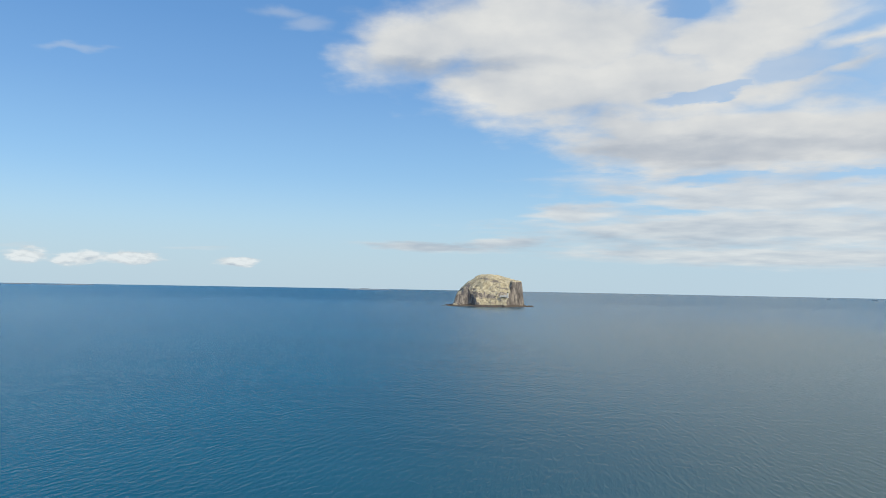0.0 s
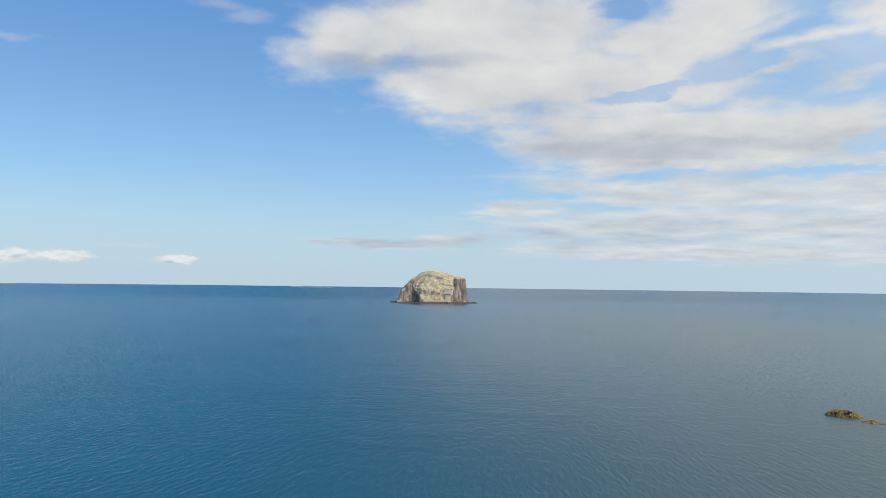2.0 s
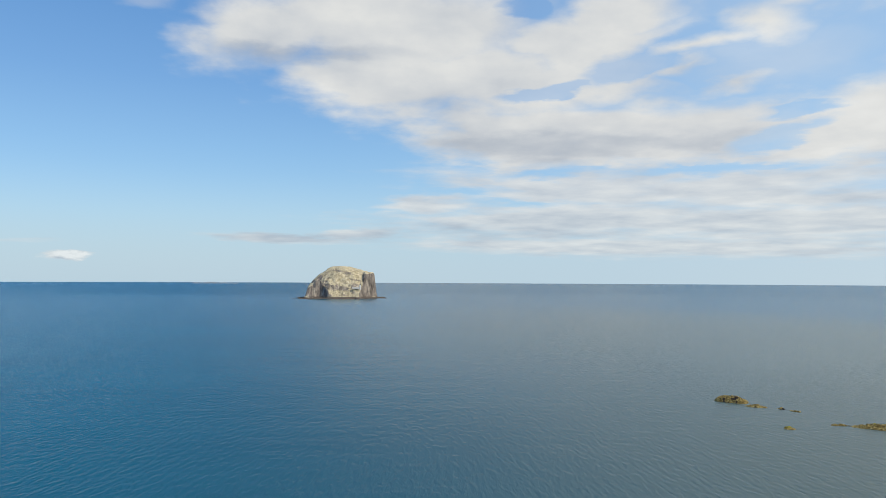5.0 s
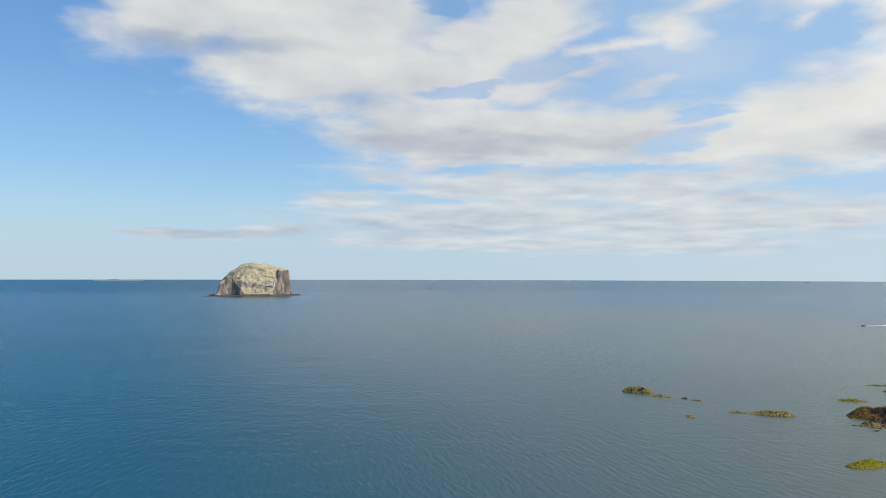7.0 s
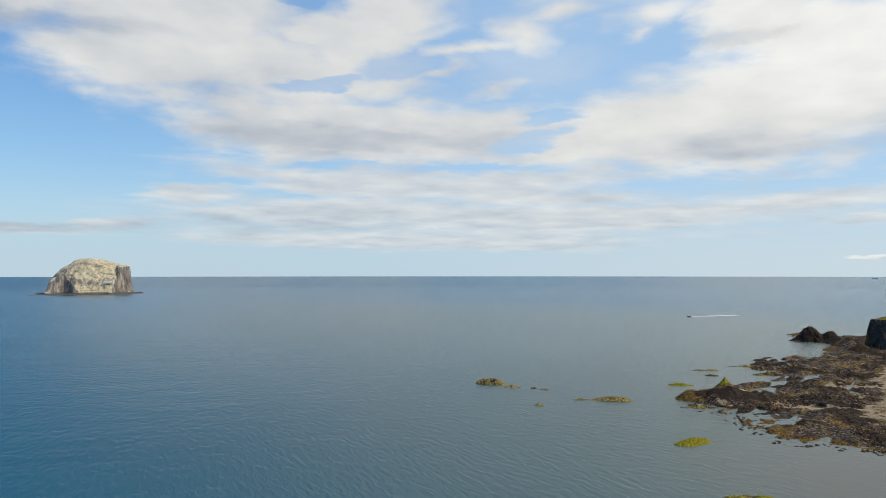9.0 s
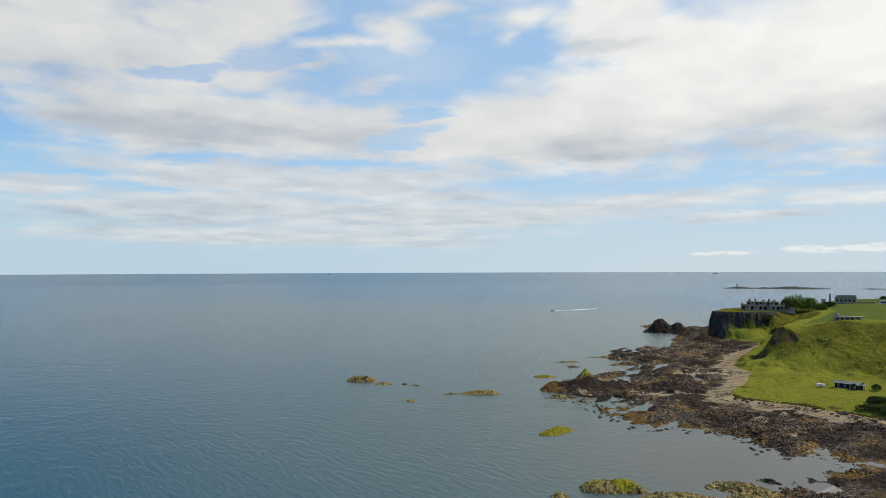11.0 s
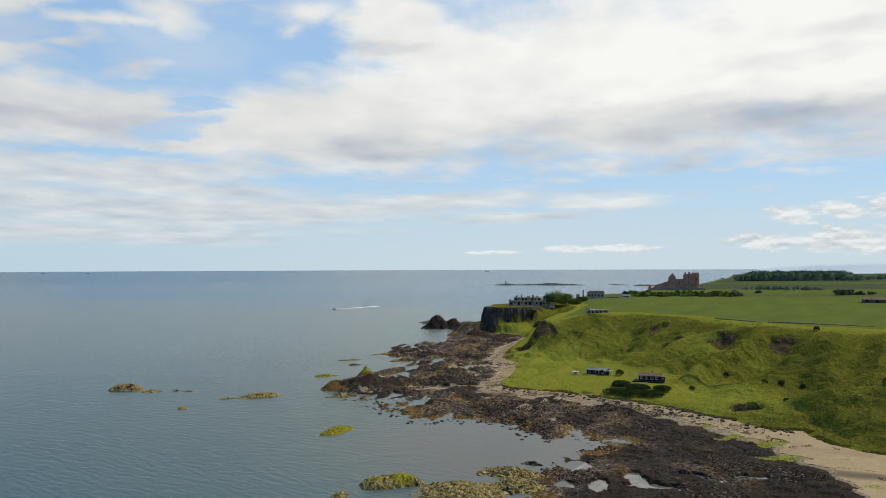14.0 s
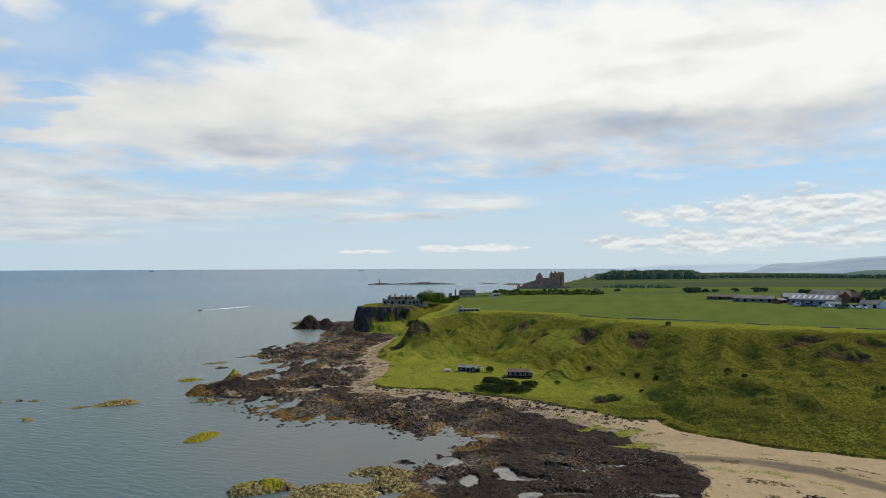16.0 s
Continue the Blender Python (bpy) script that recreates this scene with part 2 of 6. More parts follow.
def relief(t, b, height, strength, dist):
    n = node(t, "ShaderNodeBump", {"Height": height, "Strength": strength, "Distance": dist})
    t.links.new(n.outputs[0], b.inputs["Normal"])


def mottled(name, dark, light, fine=2.0, broad=0.1, rough=0.85, bump=0.3, dist=0.2, spec=0.1, third=None):
    """Two colours mixed by fine grain, with broad stains of a third."""
    m, t, b = surface(name, rough, spec)
    g = spread(t, fine)
    c = ramp(t, g, [(0.32, dark), (0.68, light)])
    s = spread(t, broad, 4.0)
    c = blend(t, smooth(t, s, 0.45, 0.68, 0.0, 0.75), c, third or tuple(0.6 * v for v in dark))
    info = node(t, "ShaderNodeObjectInfo").outputs["Random"]
    c = blend(t, 1.0, c, ramp(t, info, [(0.0, 0.85), (1.0, 1.0)]), "MULTIPLY")
    t.links.new(c, b.inputs["Base Color"])
    relief(t, b, g, bump, dist)
    return m


def layer(t, name):
    n = node(t, "ShaderNodeVertexColor")
    n.layer_name = name
    return n.outputs[0]


def layer_alpha(t, name):
    n = node(t, "ShaderNodeVertexColor")
    n.layer_name = name
    return n.outputs[1]


def mask(t, name, fine=1.3):
    """The painted masks, with edges frayed by fine noise."""
    fray = calc(t, "MULTIPLY", calc(t, "SUBTRACT", spread(t, fine, 7.0, 0.7), 0.5), 1.5)
    return [smooth(t, calc(t, "ADD", m, calc(t, "MULTIPLY", fray, smooth(t, m, 0.02, 0.2))), 0.3, 0.7) for m in node(t, "ShaderNodeSeparateColor", (layer(t, name),)).outputs]


# sea
M_SEA, t, b = surface("sea_water", 0.13, 0.5)
b.inputs["IOR"].default_value = 1.333
far_w = spread(t, 0.0035, 3.0, 0.5, (1.0, 2.2, 1.0))
c = ramp(t, far_w, [(0.3, (0.000, 0.075, 0.131)), (0.7, (0.000, 0.088, 0.150))])
where = node(t, "ShaderNodeNewGeometry").outputs["Position"]
inshore = smooth(t, vcalc(t, "LENGTH", vcalc(t, "MULTIPLY", vcalc(t, "SUBTRACT", where, (290, 170, 0)), (1.0, 1.0, 0.0))), 360.0, 80.0)
# grey of reflected cloud put into the water colour, along with silt
coastal = smooth(t, vcalc(t, "LENGTH", vcalc(t, "MULTIPLY", vcalc(t, "SUBTRACT", where, (520, 400, 0)), (1.0, 0.42, 0.0))), 680.0, 150.0)
c = blend(t, calc(t, "MULTIPLY", coastal, 0.85), c, (0.094, 0.126, 0.108))
c = blend(t, calc(t, "MULTIPLY", inshore, 0.72), c, (0.060, 0.092, 0.082))
shoal = smooth(t, vcalc(t, "LENGTH", vcalc(t, "MULTIPLY", vcalc(t, "SUBTRACT", where, (222, 100, 0)), (1.0, 0.8, 0.0))), 85.0, 25.0)
c = blend(t, shoal, c, (0.085, 0.092, 0.082))
t.links.new(c, b.inputs["Base Color"])


def waves(angle, stretch, detail):
    """Wave noise with crests along one direction, in degrees from the x axis."""
    turned = node(t, "ShaderNodeVectorRotate", {"Vector": where, "Angle": radians(angle)})
    turned.rotation_type = "Z_AXIS"
    return node(t, "ShaderNodeTexNoise", {"Vector": vcalc(t, "MULTIPLY", turned.outputs[0], stretch), "Scale": 1.0, "Detail": detail, "Roughness": 0.6, "Distortion": 0.3}).outputs["Fac"]


# wind waves that swing round towards the shore
east = smooth(t, node(t, "ShaderNodeSeparateXYZ", (where,)).outputs[0], -80.0, 130.0)
swell = calc(t, "ADD", calc(t, "MULTIPLY", waves(-74, (0.18, 0.46, 1.0), 4.0), calc(t, "SUBTRACT", 1.0, east)), calc(t, "MULTIPLY", waves(-86, (0.19, 0.50, 1.0), 4.0), east))
broad = waves(10, (0.02, 0.045, 1.0), 3.0)
# the short steep faces of the waves are turned to the shore
# and the wind is stronger beyond a line far out
off = vcalc(t, "LENGTH", vcalc(t, "MULTIPLY", where, (1.0, 1.0, 0.0)))
blown = smooth(t, calc(t, "MULTIPLY_ADD", calc(t, "SUBTRACT", waves(3, (0.0006, 0.004, 1.0), 3.0), 0.5), 2600.0, off), 2000.0, 3900.0, 1.0, 1.25)
blown = calc(t, "MULTIPLY", blown, calc(t, "MULTIPLY_ADD", east, -0.35, 1.35))
lean = node(t, "ShaderNodeCombineXYZ", (calc(t, "MULTIPLY", blown, -0.046), calc(t, "MULTIPLY", blown, -0.116), 1.0)).outputs[0]
# the bay behind the rocks lies calm
calm = calc(t, "SUBTRACT", 1.0, calc(t, "MULTIPLY_ADD", shoal, 0.5, calc(t, "MULTIPLY", inshore, 0.25)))
bumps = node(t, "ShaderNodeBump", {"Height": calc(t, "MULTIPLY", calc(t, "MULTIPLY_ADD", broad, 0.6, swell), calm), "Strength": 1.0, "Distance": 0.6, "Normal": vcalc(t, "NORMALIZE", lean)})
t.links.new(bumps.outputs[0], b.inputs["Normal"])

# grass of the bluff: tussocks, dry stems, bare scars of earth
M_GRASS, t, b = surface("bluff_grass", 1.0, 0.0)
g = spread(t, 0.9, 6.0, 0.65)
c = ramp(t, g, [(0.3, (0.068, 0.066, 0.010)), (0.5, (0.115, 0.113, 0.016)), (0.7, (0.178, 0.172, 0.029))])
s = spread(t, 0.03, 6.0, 0.65)
c = blend(t, smooth(t, s, 0.46, 0.62, 0.0, 0.7), c, (0.066, 0.068, 0.014))
mk = mask(t, "mask")
# brown earth in the bluff, dark basalt on the headland
basalt = smooth(t, node(t, "ShaderNodeSeparateXYZ", (node(t, "ShaderNodeNewGeometry").outputs["Position"],)).outputs[0], 515.0, 535.0)
bare_c = blend(t, basalt, ramp(t, spread(t, 1.4), [(0.35, (0.045, 0.029, 0.017)), (0.7, (0.125, 0.083, 0.048))]), ramp(t, spread(t, 0.5, 6.0, 0.7), [(0.35, (0.026, 0.023, 0.020)), (0.7, (0.098, 0.086, 0.072))]))
c = blend(t, mk[0], c, bare_c)
# brighter grass: random tufts, and sun put into the colour by the mask
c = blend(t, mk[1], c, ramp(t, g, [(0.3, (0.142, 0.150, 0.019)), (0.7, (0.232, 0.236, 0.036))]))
# darker grass: path and blotches, with shade of the southern slope painted in
c = blend(t, mk[2], c, (0.070, 0.064, 0.014))
t.links.new(c, b.inputs["Base Color"])
relief(t, b, g, 0.7, 0.6)

# crop field with drill lines
M_FIELD, t, b = surface("crop_field", 1.0, 0.0)
g = spread(t, 0.06, 6.0, 0.6, (0.35, 1.0, 1.0))
c = ramp(t, g, [(0.3, (0.086, 0.112, 0.027)), (0.7, (0.113, 0.141, 0.035))])
mk = mask(t, "mask")
c = blend(t, mk[0], c, (0.105, 0.130, 0.028))
c = blend(t, mk[1], c, ramp(t, g, [(0.3, (0.058, 0.078, 0.040)), (0.7, (0.074, 0.094, 0.046))]))
c = blend(t, mk[2], c, (0.018, 0.030, 0.010))
t.links.new(c, b.inputs["Base Color"])
relief(t, b, spread(t, 0.8), 0.5, 0.4)

# wave-cut rock platform with weed, algae and pockets of sand
M_SHORE, t, b = surface("shore_rock", 0.7, 0.05)
g = spread(t, 0.8, 9.0, 0.78)
c = ramp(t, g, [(0.39, (0.010, 0.008, 0.006)), (0.47, (0.044, 0.033, 0.025)), (0.55, (0.115, 0.088, 0.066)), (0.64, (0.42, 0.345, 0.265))])
s = spread(t, 0.05, 5.0)
s2 = spread(t, 0.085, 6.0, 0.65)
c = blend(t, smooth(t, s2, 0.49, 0.57, 0.0, 0.8), c, ramp(t, g, [(0.38, (0.034, 0.020, 0.007)), (0.52, (0.190, 0.115, 0.034)), (0.66, (0.36, 0.27, 0.115))]))
c = blend(t, smooth(t, s, 0.47, 0.54, 0.0, 0.88), c, ramp(t, g, [(0.4, (0.010, 0.007, 0.005)), (0.62, (0.045, 0.031, 0.022))]))
mk = mask(t, "mask")
c = blend(t, calc(t, "MULTIPLY", layer_alpha(t, "mask"), 0.85), c, ramp(t, g, [(0.42, (0.009, 0.006, 0.0045)), (0.6, (0.038, 0.026, 0.018)), (0.75, (0.11, 0.08, 0.06))]))
weed = ramp(t, spread(t, 1.1, 6.0, 0.7), [(0.38, (0.028, 0.016, 0.005)), (0.53, (0.150, 0.088, 0.024)), (0.68, (0.37, 0.265, 0.090))])
c = blend(t, mk[0], c, weed)
c = blend(t, mk[1], c, ramp(t, g, [(0.35, (0.255, 0.195, 0.125)), (0.65, (0.40, 0.315, 0.20))]))
c = blend(t, calc(t, "MULTIPLY", mk[2], smooth(t, spread(t, 0.9, 6.0, 0.7), 0.36, 0.52)), c, ramp(t, g, [(0.35, (0.13, 0.14, 0.014)), (0.65, (0.30, 0.30, 0.032))]))
t.links.new(c, b.inputs["Base Color"])
relief(t, b, g, 1.0, 0.85)

M_SAND, t, b = surface("beach_sand", 1.0, 0.0)
g = spread(t, 0.5, 8.0, 0.7)
c = ramp(t, g, [(0.3, (0.300, 0.222, 0.125)), (0.7, (0.425, 0.326, 0.190))])
mk = mask(t, "mask")
damp = node(t, "ShaderNodeSeparateColor", (layer(t, "mask"),)).outputs[0]
damp = calc(t, "MULTIPLY", damp, smooth(t, spread(t, 0.35, 6.0, 0.7, (0.5, 0.25, 1.0)), 0.25, 0.65, 0.7, 1.0))
c = blend(t, damp, c, (0.135, 0.108, 0.078))
c = blend(t, calc(t, "MULTIPLY", mk[1], smooth(t, spread(t, 0.8, 6.0, 0.75), 0.42, 0.56)), c, ramp(t, g, [(0.3, (0.026, 0.018, 0.011)), (0.7, (0.11, 0.075, 0.035))]))
c = blend(t, calc(t, "MULTIPLY", mk[2], smooth(t, spread(t, 1.2, 6.0, 0.7), 0.4, 0.6)), c, ramp(t, g, [(0.3, (0.11, 0.12, 0.02)), (0.7, (0.24, 0.25, 0.035))]))
t.links.new(c, b.inputs["Base Color"])
relief(t, b, g, 0.5, 0.15)

# ---- mesh helpers ----
def mesh_of(name, verts, faces, material, smooth_faces=True):
    me = bpy.data.meshes.new(name)
    verts, faces = np.asarray(verts, np.float32), np.asarray(faces, np.int32)
    k = faces.shape[1]
    me.vertices.add(len(verts)), me.loops.add(faces.size), me.polygons.add(len(faces))
    me.vertices.foreach_set("co", verts.ravel())
    me.loops.foreach_set("vertex_index", faces.ravel())
    me.polygons.foreach_set("loop_start", np.arange(0, faces.size, k, dtype=np.int32))
    me.polygons.foreach_set("use_smooth", np.full(len(faces), smooth_faces))
    me.update(calc_edges=True)
    me.materials.append(material)
    return me


def paint(me, rgb, fourth=None):
    fourth = np.ones(len(rgb)) if fourth is None else fourth
    a = me.color_attributes.new("mask", "FLOAT_COLOR", "POINT")
    a.data.foreach_set("color", np.concatenate([rgb, fourth[:, None]], 1).astype(np.float32).ravel())


TABLE = np.random.default_rng(7).random((256, 256))


def lattice(x, y):
    xi, yi = np.floor(x).astype(int), np.floor(y).astype(int)
    fx, fy = x - xi, y - yi
    fx, fy = fx * fx * (3 - 2 * fx), fy * fy * (3 - 2 * fy)
    a, b = TABLE[xi & 255, yi & 255], TABLE[(xi + 1) & 255, yi & 255]
    c, d = TABLE[xi & 255, (yi + 1) & 255], TABLE[(xi + 1) & 255, (yi + 1) & 255]
    return (a + (b - a) * fx) * (1 - fy) + (c + (d - c) * fx) * fy


def fbm(x, y, size, octaves=4, gain=0.5):
    """Fractal noise, about -1 to 1, with features of that size in metres."""
    s, amp, norm = 0, 1.0, 0
    for o in range(octaves):
        k = 2.0 ** o / size
        s = s + amp * (lattice(x * k + 17.3 * o, y * k + 5.1 * o) * 2 - 1)
        norm += amp
        amp *= gain
    return s / norm * 1.6


def step(v, lo, hi):
    u = np.clip((v - lo) / (hi - lo), 0, 1)
    return u * u * (3 - 2 * u)


def off_line(x, y, line):
    d = np.full(x.shape, 1e9)
    for (ax, ay), (bx, by) in zip(line[:-1], line[1:]):
        dx, dy = bx - ax, by - ay
        u = np.clip(((x - ax) * dx + (y - ay) * dy) / (dx * dx + dy * dy), 0, 1)
        d = np.minimum(d, np.hypot(x - ax - u * dx, y - ay - u * dy))
    return d


def within(x, y, ring):
    inside = np.zeros(x.shape, bool)
    for (ax, ay), (bx, by) in zip(ring, ring[1:] + ring[:1]):
        if ay != by:
            inside ^= ((ay > y) != (by > y)) & (x < (bx - ax) * (y - ay) / (by - ay) + ax)
    return inside


# ---- the plan: three lines that run along the coast, from the far east to the near west ----
FAR = [(4960, 1045), (3000, 640), (1700, 396), (1250, 330), (1100, 318), (1010, 322), (940, 314), (870, 302), (800, 325), (735, 343)]
SHORE = FAR + [(660, 455), (647, 474), (618, 440), (586, 418), (574, 378), (535, 350), (497, 334), (456, 348), (420, 338), (387, 327), (389, 301), (362, 283),
               (359, 264), (335, 276), (300, 268), (270, 254), (260, 243), (252, 227), (255, 212), (243, 192), (234, 173), (240, 159), (246, 145), (249, 134),
               (231, 122), (230, 115), (241, 105), (245, 95), (234, 94), (222, 94), (214, 98), (203, 97), (190, 93), (176, 88), (160, 70), (150, 30), (150, -60), (200, -300), (600, -1500)]
FOOT = FAR + [(650, 354), (605, 356), (554.5, 331), (546, 313), (545, 290), (522, 268), (488, 261), (445, 246), (406, 228), (386, 207), (353, 191), (320, 182),
              (307, 172), (306, 158), (310, 145), (307, 124), (305, 102), (293, 76), (287, 61), (278, 48), (283, 39), (266, 29), (262, 12), (256, 2), (254, -14), (253, -32),
              (262, -90), (330, -300), (800, -1500)]
CREST = FAR + [(642, 340), (604, 345), (569, 333.5), (572, 320), (598, 306), (625, 298), (640, 280), (600, 256), (540, 240), (475, 227), (452, 219), (487, 207),
               (503, 171), (488, 125), (463, 100), (445, 72), (433, 45), (430, 1), (423, -26), (428, -57), (440, -120), (520, -300), (1000, -1500)]
EAST = [(4960, -1500)]
# hollows of bare earth in the bluff: place and size
SCARS = ((408, 64, 9, 8), (430, 128, 7, 6), (462, 145, 8, 6), (424, 98, 7, 7), (394, -19, 9, 11), (369, -31, 8, 9), (446, 217, 7, 8), (450, 198, 7, 6), (430, 228, 10, 7),
         (392, -48, 8, 8), (302, 61, 4, 6), (404, 226, 6, 6), (396, -70, 9, 10))
SPURS = (([(428, 74), (407, 79), (377, 88), (352, 95)], 9, 5.2), ([(426, 92), (399, 99), (379, 108)], 11, -4.6), ([(400, 60), (380, 66), (362, 70)], 11, -3.0),
         ([(306, 34), (313, 18), (306, 4), (294, -10)], 15, 3.8), ([(418, 36), (392, 38), (366, 40)], 12, 2.6), ([(415, 12), (385, 10), (355, 6)], 11, -2.6),
         ([(452, 120), (425, 122), (398, 128)], 11, 3.0), ([(462, 160), (436, 158), (405, 160)], 10, -3.2), ([(470, 182), (440, 182), (400, 185)], 11, 2.6), ([(410, -40), (380, -30), (350, -26)], 13, 3.4), ([(300, 44), (290, 34), (276, 24)], 6, -2.2), ([(448, 196), (430, 200), (408, 208)], 9, 3.0), ([(404, -8), (380, -6), (352, -12)], 10, -3.2))
xs = np.concatenate([np.arange(140, 420, 0.95), np.arange(420, 660, 1.7), np.arange(660, 1150, 7.0), np.arange(1150, 4960, 70.0)])
ys = np.concatenate([np.arange(-1500, -200, 60.0), np.arange(-200, -70, 3.0), np.arange(-70, 290, 0.95), np.arange(290, 480, 1.7), np.arange(480, 1060, 30.0)])


def lay(x, y):
    """Height and zone of the land at plan places. Zones: 0 rock shore, 1 sand, 2 bluff, 3 field."""
    wob = fbm(x, y, 14, 3) * 2.2 * (x < 900)
    on_land, on_grass, on_top = within(x, y, SHORE + EAST), within(x, y, FOOT + EAST), within(x, y, CREST + EAST)
    d0, d1, d2 = off_line(x, y, SHORE), off_line(x, y, FOOT), off_line(x, y, CREST)
    s0 = np.where(on_land, d0, -d0) + wob
    s1 = np.where(on_grass, d1, -d1) + wob * 0.5 + step(y, 285, 300) * step(x, 520, 540) * (fbm(x, y, 9, 4, 0.6) * 3.5)
    # rock platform: ledges that dip to the sea, hollows that hold pools
    u = np.clip(s0 / (np.abs(s0) + d1 + 1e-6), 0, 1)
    along, across = 0.94 * x + 0.34 * y, -0.34 * x + 0.94 * y
    rough = fbm(along * 0.55, across, 9, 5, 0.55)
    z = -0.35 + np.clip(s0, -9, 14) * 0.085 + 1.7 * u + rough * (1.3 + 0.7 * step(y, 150, 190)) * step(s0, -6, 8) + fbm(x, y, 2.4, 3) * 0.5
    # winding channels of sea water between the outer ledges
    vein = np.abs(fbm(along * 0.45 + 60, across, 17, 3))
    z = z - 1.4 * step(vein, 0.20, 0.06) * step(y, 165, 215) * step(s0, 62, 38)
    flats = step(y, 112, 88)
    z = z * (1 - flats) + (0.30 + 0.055 * np.clip(s0, -9, 3) + 0.3 * step(s0, 3, 12) + rough * 0.58 + fbm(x, y, 2.4, 3) * 0.28) * flats
    ledge = np.floor(z / 0.7) * 0.7 + 0.7 * step(z / 0.7 - np.floor(z / 0.7), 0.55, 0.95)
    z = z * 0.4 + ledge * 0.6
    blot = fbm(x, y, 7, 4, 0.6)
    for px, py, rt, rr, deep in ((206, 73, 3.2, 5.0, 1.6), (201, 64, 6.5, 2.4, 1.5), (217, 61, 4.5, 1.6, 1.6), (194, 80, 2.8, 5.5, 1.7), (189, 87, 2.6, 4.0, 1.6),
                                (209, 92, 3.2, 5.2, 1.6), (230, 62, 1.6, 2.2, 1.3), (216, 53, 2.6, 1.4, 1.3), (194, 48, 6, 2.0, 1.5), (178, 55, 5, 2.4, 1.5), (190, 25, 7, 2, 1.5), (203, 25, 4, 1.6, 1.4), (296, 205, 12, 6, -0.35), (312, 187, 9, 5, -0.35), (188, 60, 4, 3, 1.3), (225, 44, 5, 2, 1.3)):
        q = np.hypot(((x - px) * 0.34 - (y - py) * 0.94) / rt, ((x - px) * 0.94 + (y - py) * 0.34) / rr) + blot * 0.55
        hollow = step(q, 1.1, 0.85)
        z = z * (1 - hollow) + (0.9 - deep * 0.9) * hollow
    # stacks that stand above the platform
    for px, py, r, tall, sharp in ((286, 239, 19, 8.0, 1.2), (286.5, 241.5, 10, 11.5, 1.0), (289, 236, 7, 6.5, 1.4), (276, 248, 10, 4.4, 1.5), (270, 251, 6, 2.2, 1), (298, 233, 12, 3.9, 1.6), (597, 409, 13, 11, 2.4), (604, 413, 9, 8, 1.5), (606, 396, 10, 9.5, 2.0), (590, 414, 9, 5, 1.4), (598, 384, 11, 6, 1.6), (584, 368, 10, 6.5, 1.8), (560, 352, 13, 10, 1.3), (546, 341, 13, 9.5, 1.3), (538, 328, 13, 8.5, 1.3), (530, 314, 11, 6.5, 1.3),
                           (370, 246, 11, 2.2, 1), (340, 235, 14, 1.8, 1), (420, 300, 14, 2.4, 1), (470, 300, 18, 3.0, 1), (520, 330, 14, 4.0, 2), (385, 285, 9, 2.6, 1), (545, 345, 16, 4.5, 2)):
        q = np.hypot(x - px, y - py) / r
        crag = fbm(x, y, 4.5, 4, 0.6)
        q = q + 0.16 * crag
        spine = 1.15 - 0.75 * np.abs(fbm(x + 40, y, 9, 4, 0.6)) if tall > 9 and sharp > 2 else 1.0
        z = np.maximum(z, (tall * spine + crag * (3.2 if tall > 9 else 1.5)) * np.clip(1 - np.abs(q) ** sharp, -0.2, 1) - 0.3) if tall > 3.4 else z + tall * np.clip(1 - q * q, 0, 1)
    reach = np.interp(y, (-300, 0, 12, 30, 45, 60, 100, 140, 165, 190, 230, 260, 280, 320), (90, 62, 52, 18, 10, 8, 7, 6, 7, 6, 6, 7, 0, 0))
    on_sand = s1 + reach * (1 + 0.5 * fbm(x, y, 11, 3)) + 2.6 * fbm(x, y, 3.2, 3) * (reach > 1)
    sandy = (on_sand > 0) & (s0 > 3) & (x < 560)
    bed = step(on_sand, -9, 1) * step(s0, 0, 6) * (x < 560)
    low = np.clip(3 + s1 * np.maximum(0.055, 2.2 / (reach + 9)), 0.25, 3.2)
    z = z * (1 - bed) + np.maximum(low + fbm(x, y, 6, 3) * 0.12, 0.2) * bed
    # bluff
    s = np.where(on_top, 1.0, np.clip(s1 / (s1 + d2 + 1e-6), 0, 1))
    cliff = step(y, 285, 300) * step(x, 520, 540)
    # a bank above the beach, a grassy shelf, then the steep upper slope
    bank = np.interp(y, (40, 85), (0.27, 0.07))
    rise = np.where(s < 1, bank * step(s, 0, 0.15) + 0.13 * s + (0.87 - bank) * step(s, 0.36, 0.98), 1)
    torn = s + (0.32 - 0.2 * step(y, 326, 310)) * fbm(x, y, 8, 4, 0.6) * (s < 1) * (s > 0)
    apron = step(y, 326, 310)
    rise = rise * (1 - cliff) + cliff * (step(torn, 0.06, 0.62) * (1 - apron) + (0.42 * step(s, 0, 0.6) + 0.58 * step(torn, 0.55, 0.74)) * apron)
    fold = s * (1 - s) * 4 * step(np.hypot(x - 350, y - 130), 18, 50) * (1 - cliff)
    bl = 3 + (25 - 3.4 * step(y - 0.435 * x, -22, 12)) * rise + fold * (fbm(x, y, 46, 4) * 3.4 - 4.2 * np.abs(fbm(0.3 * x + 0.3 * y + 90, y, 30, 3)) + 1.6 + fbm(x, y, 7, 3) * 0.7) + fbm(x, y, 3.0, 3) * 0.3 * step(s1, 0, 6)
    # spurs and gullies that run down the slope: line, half width, height
    for line, wide, tall in SPURS:
        bl = bl + tall * step(off_line(x, y, line) + 2.5 * fbm(x, y, 8, 3), wide, 0) * step(s1, 1, 10) * step(s, 0.93, 0.72) * ~on_top
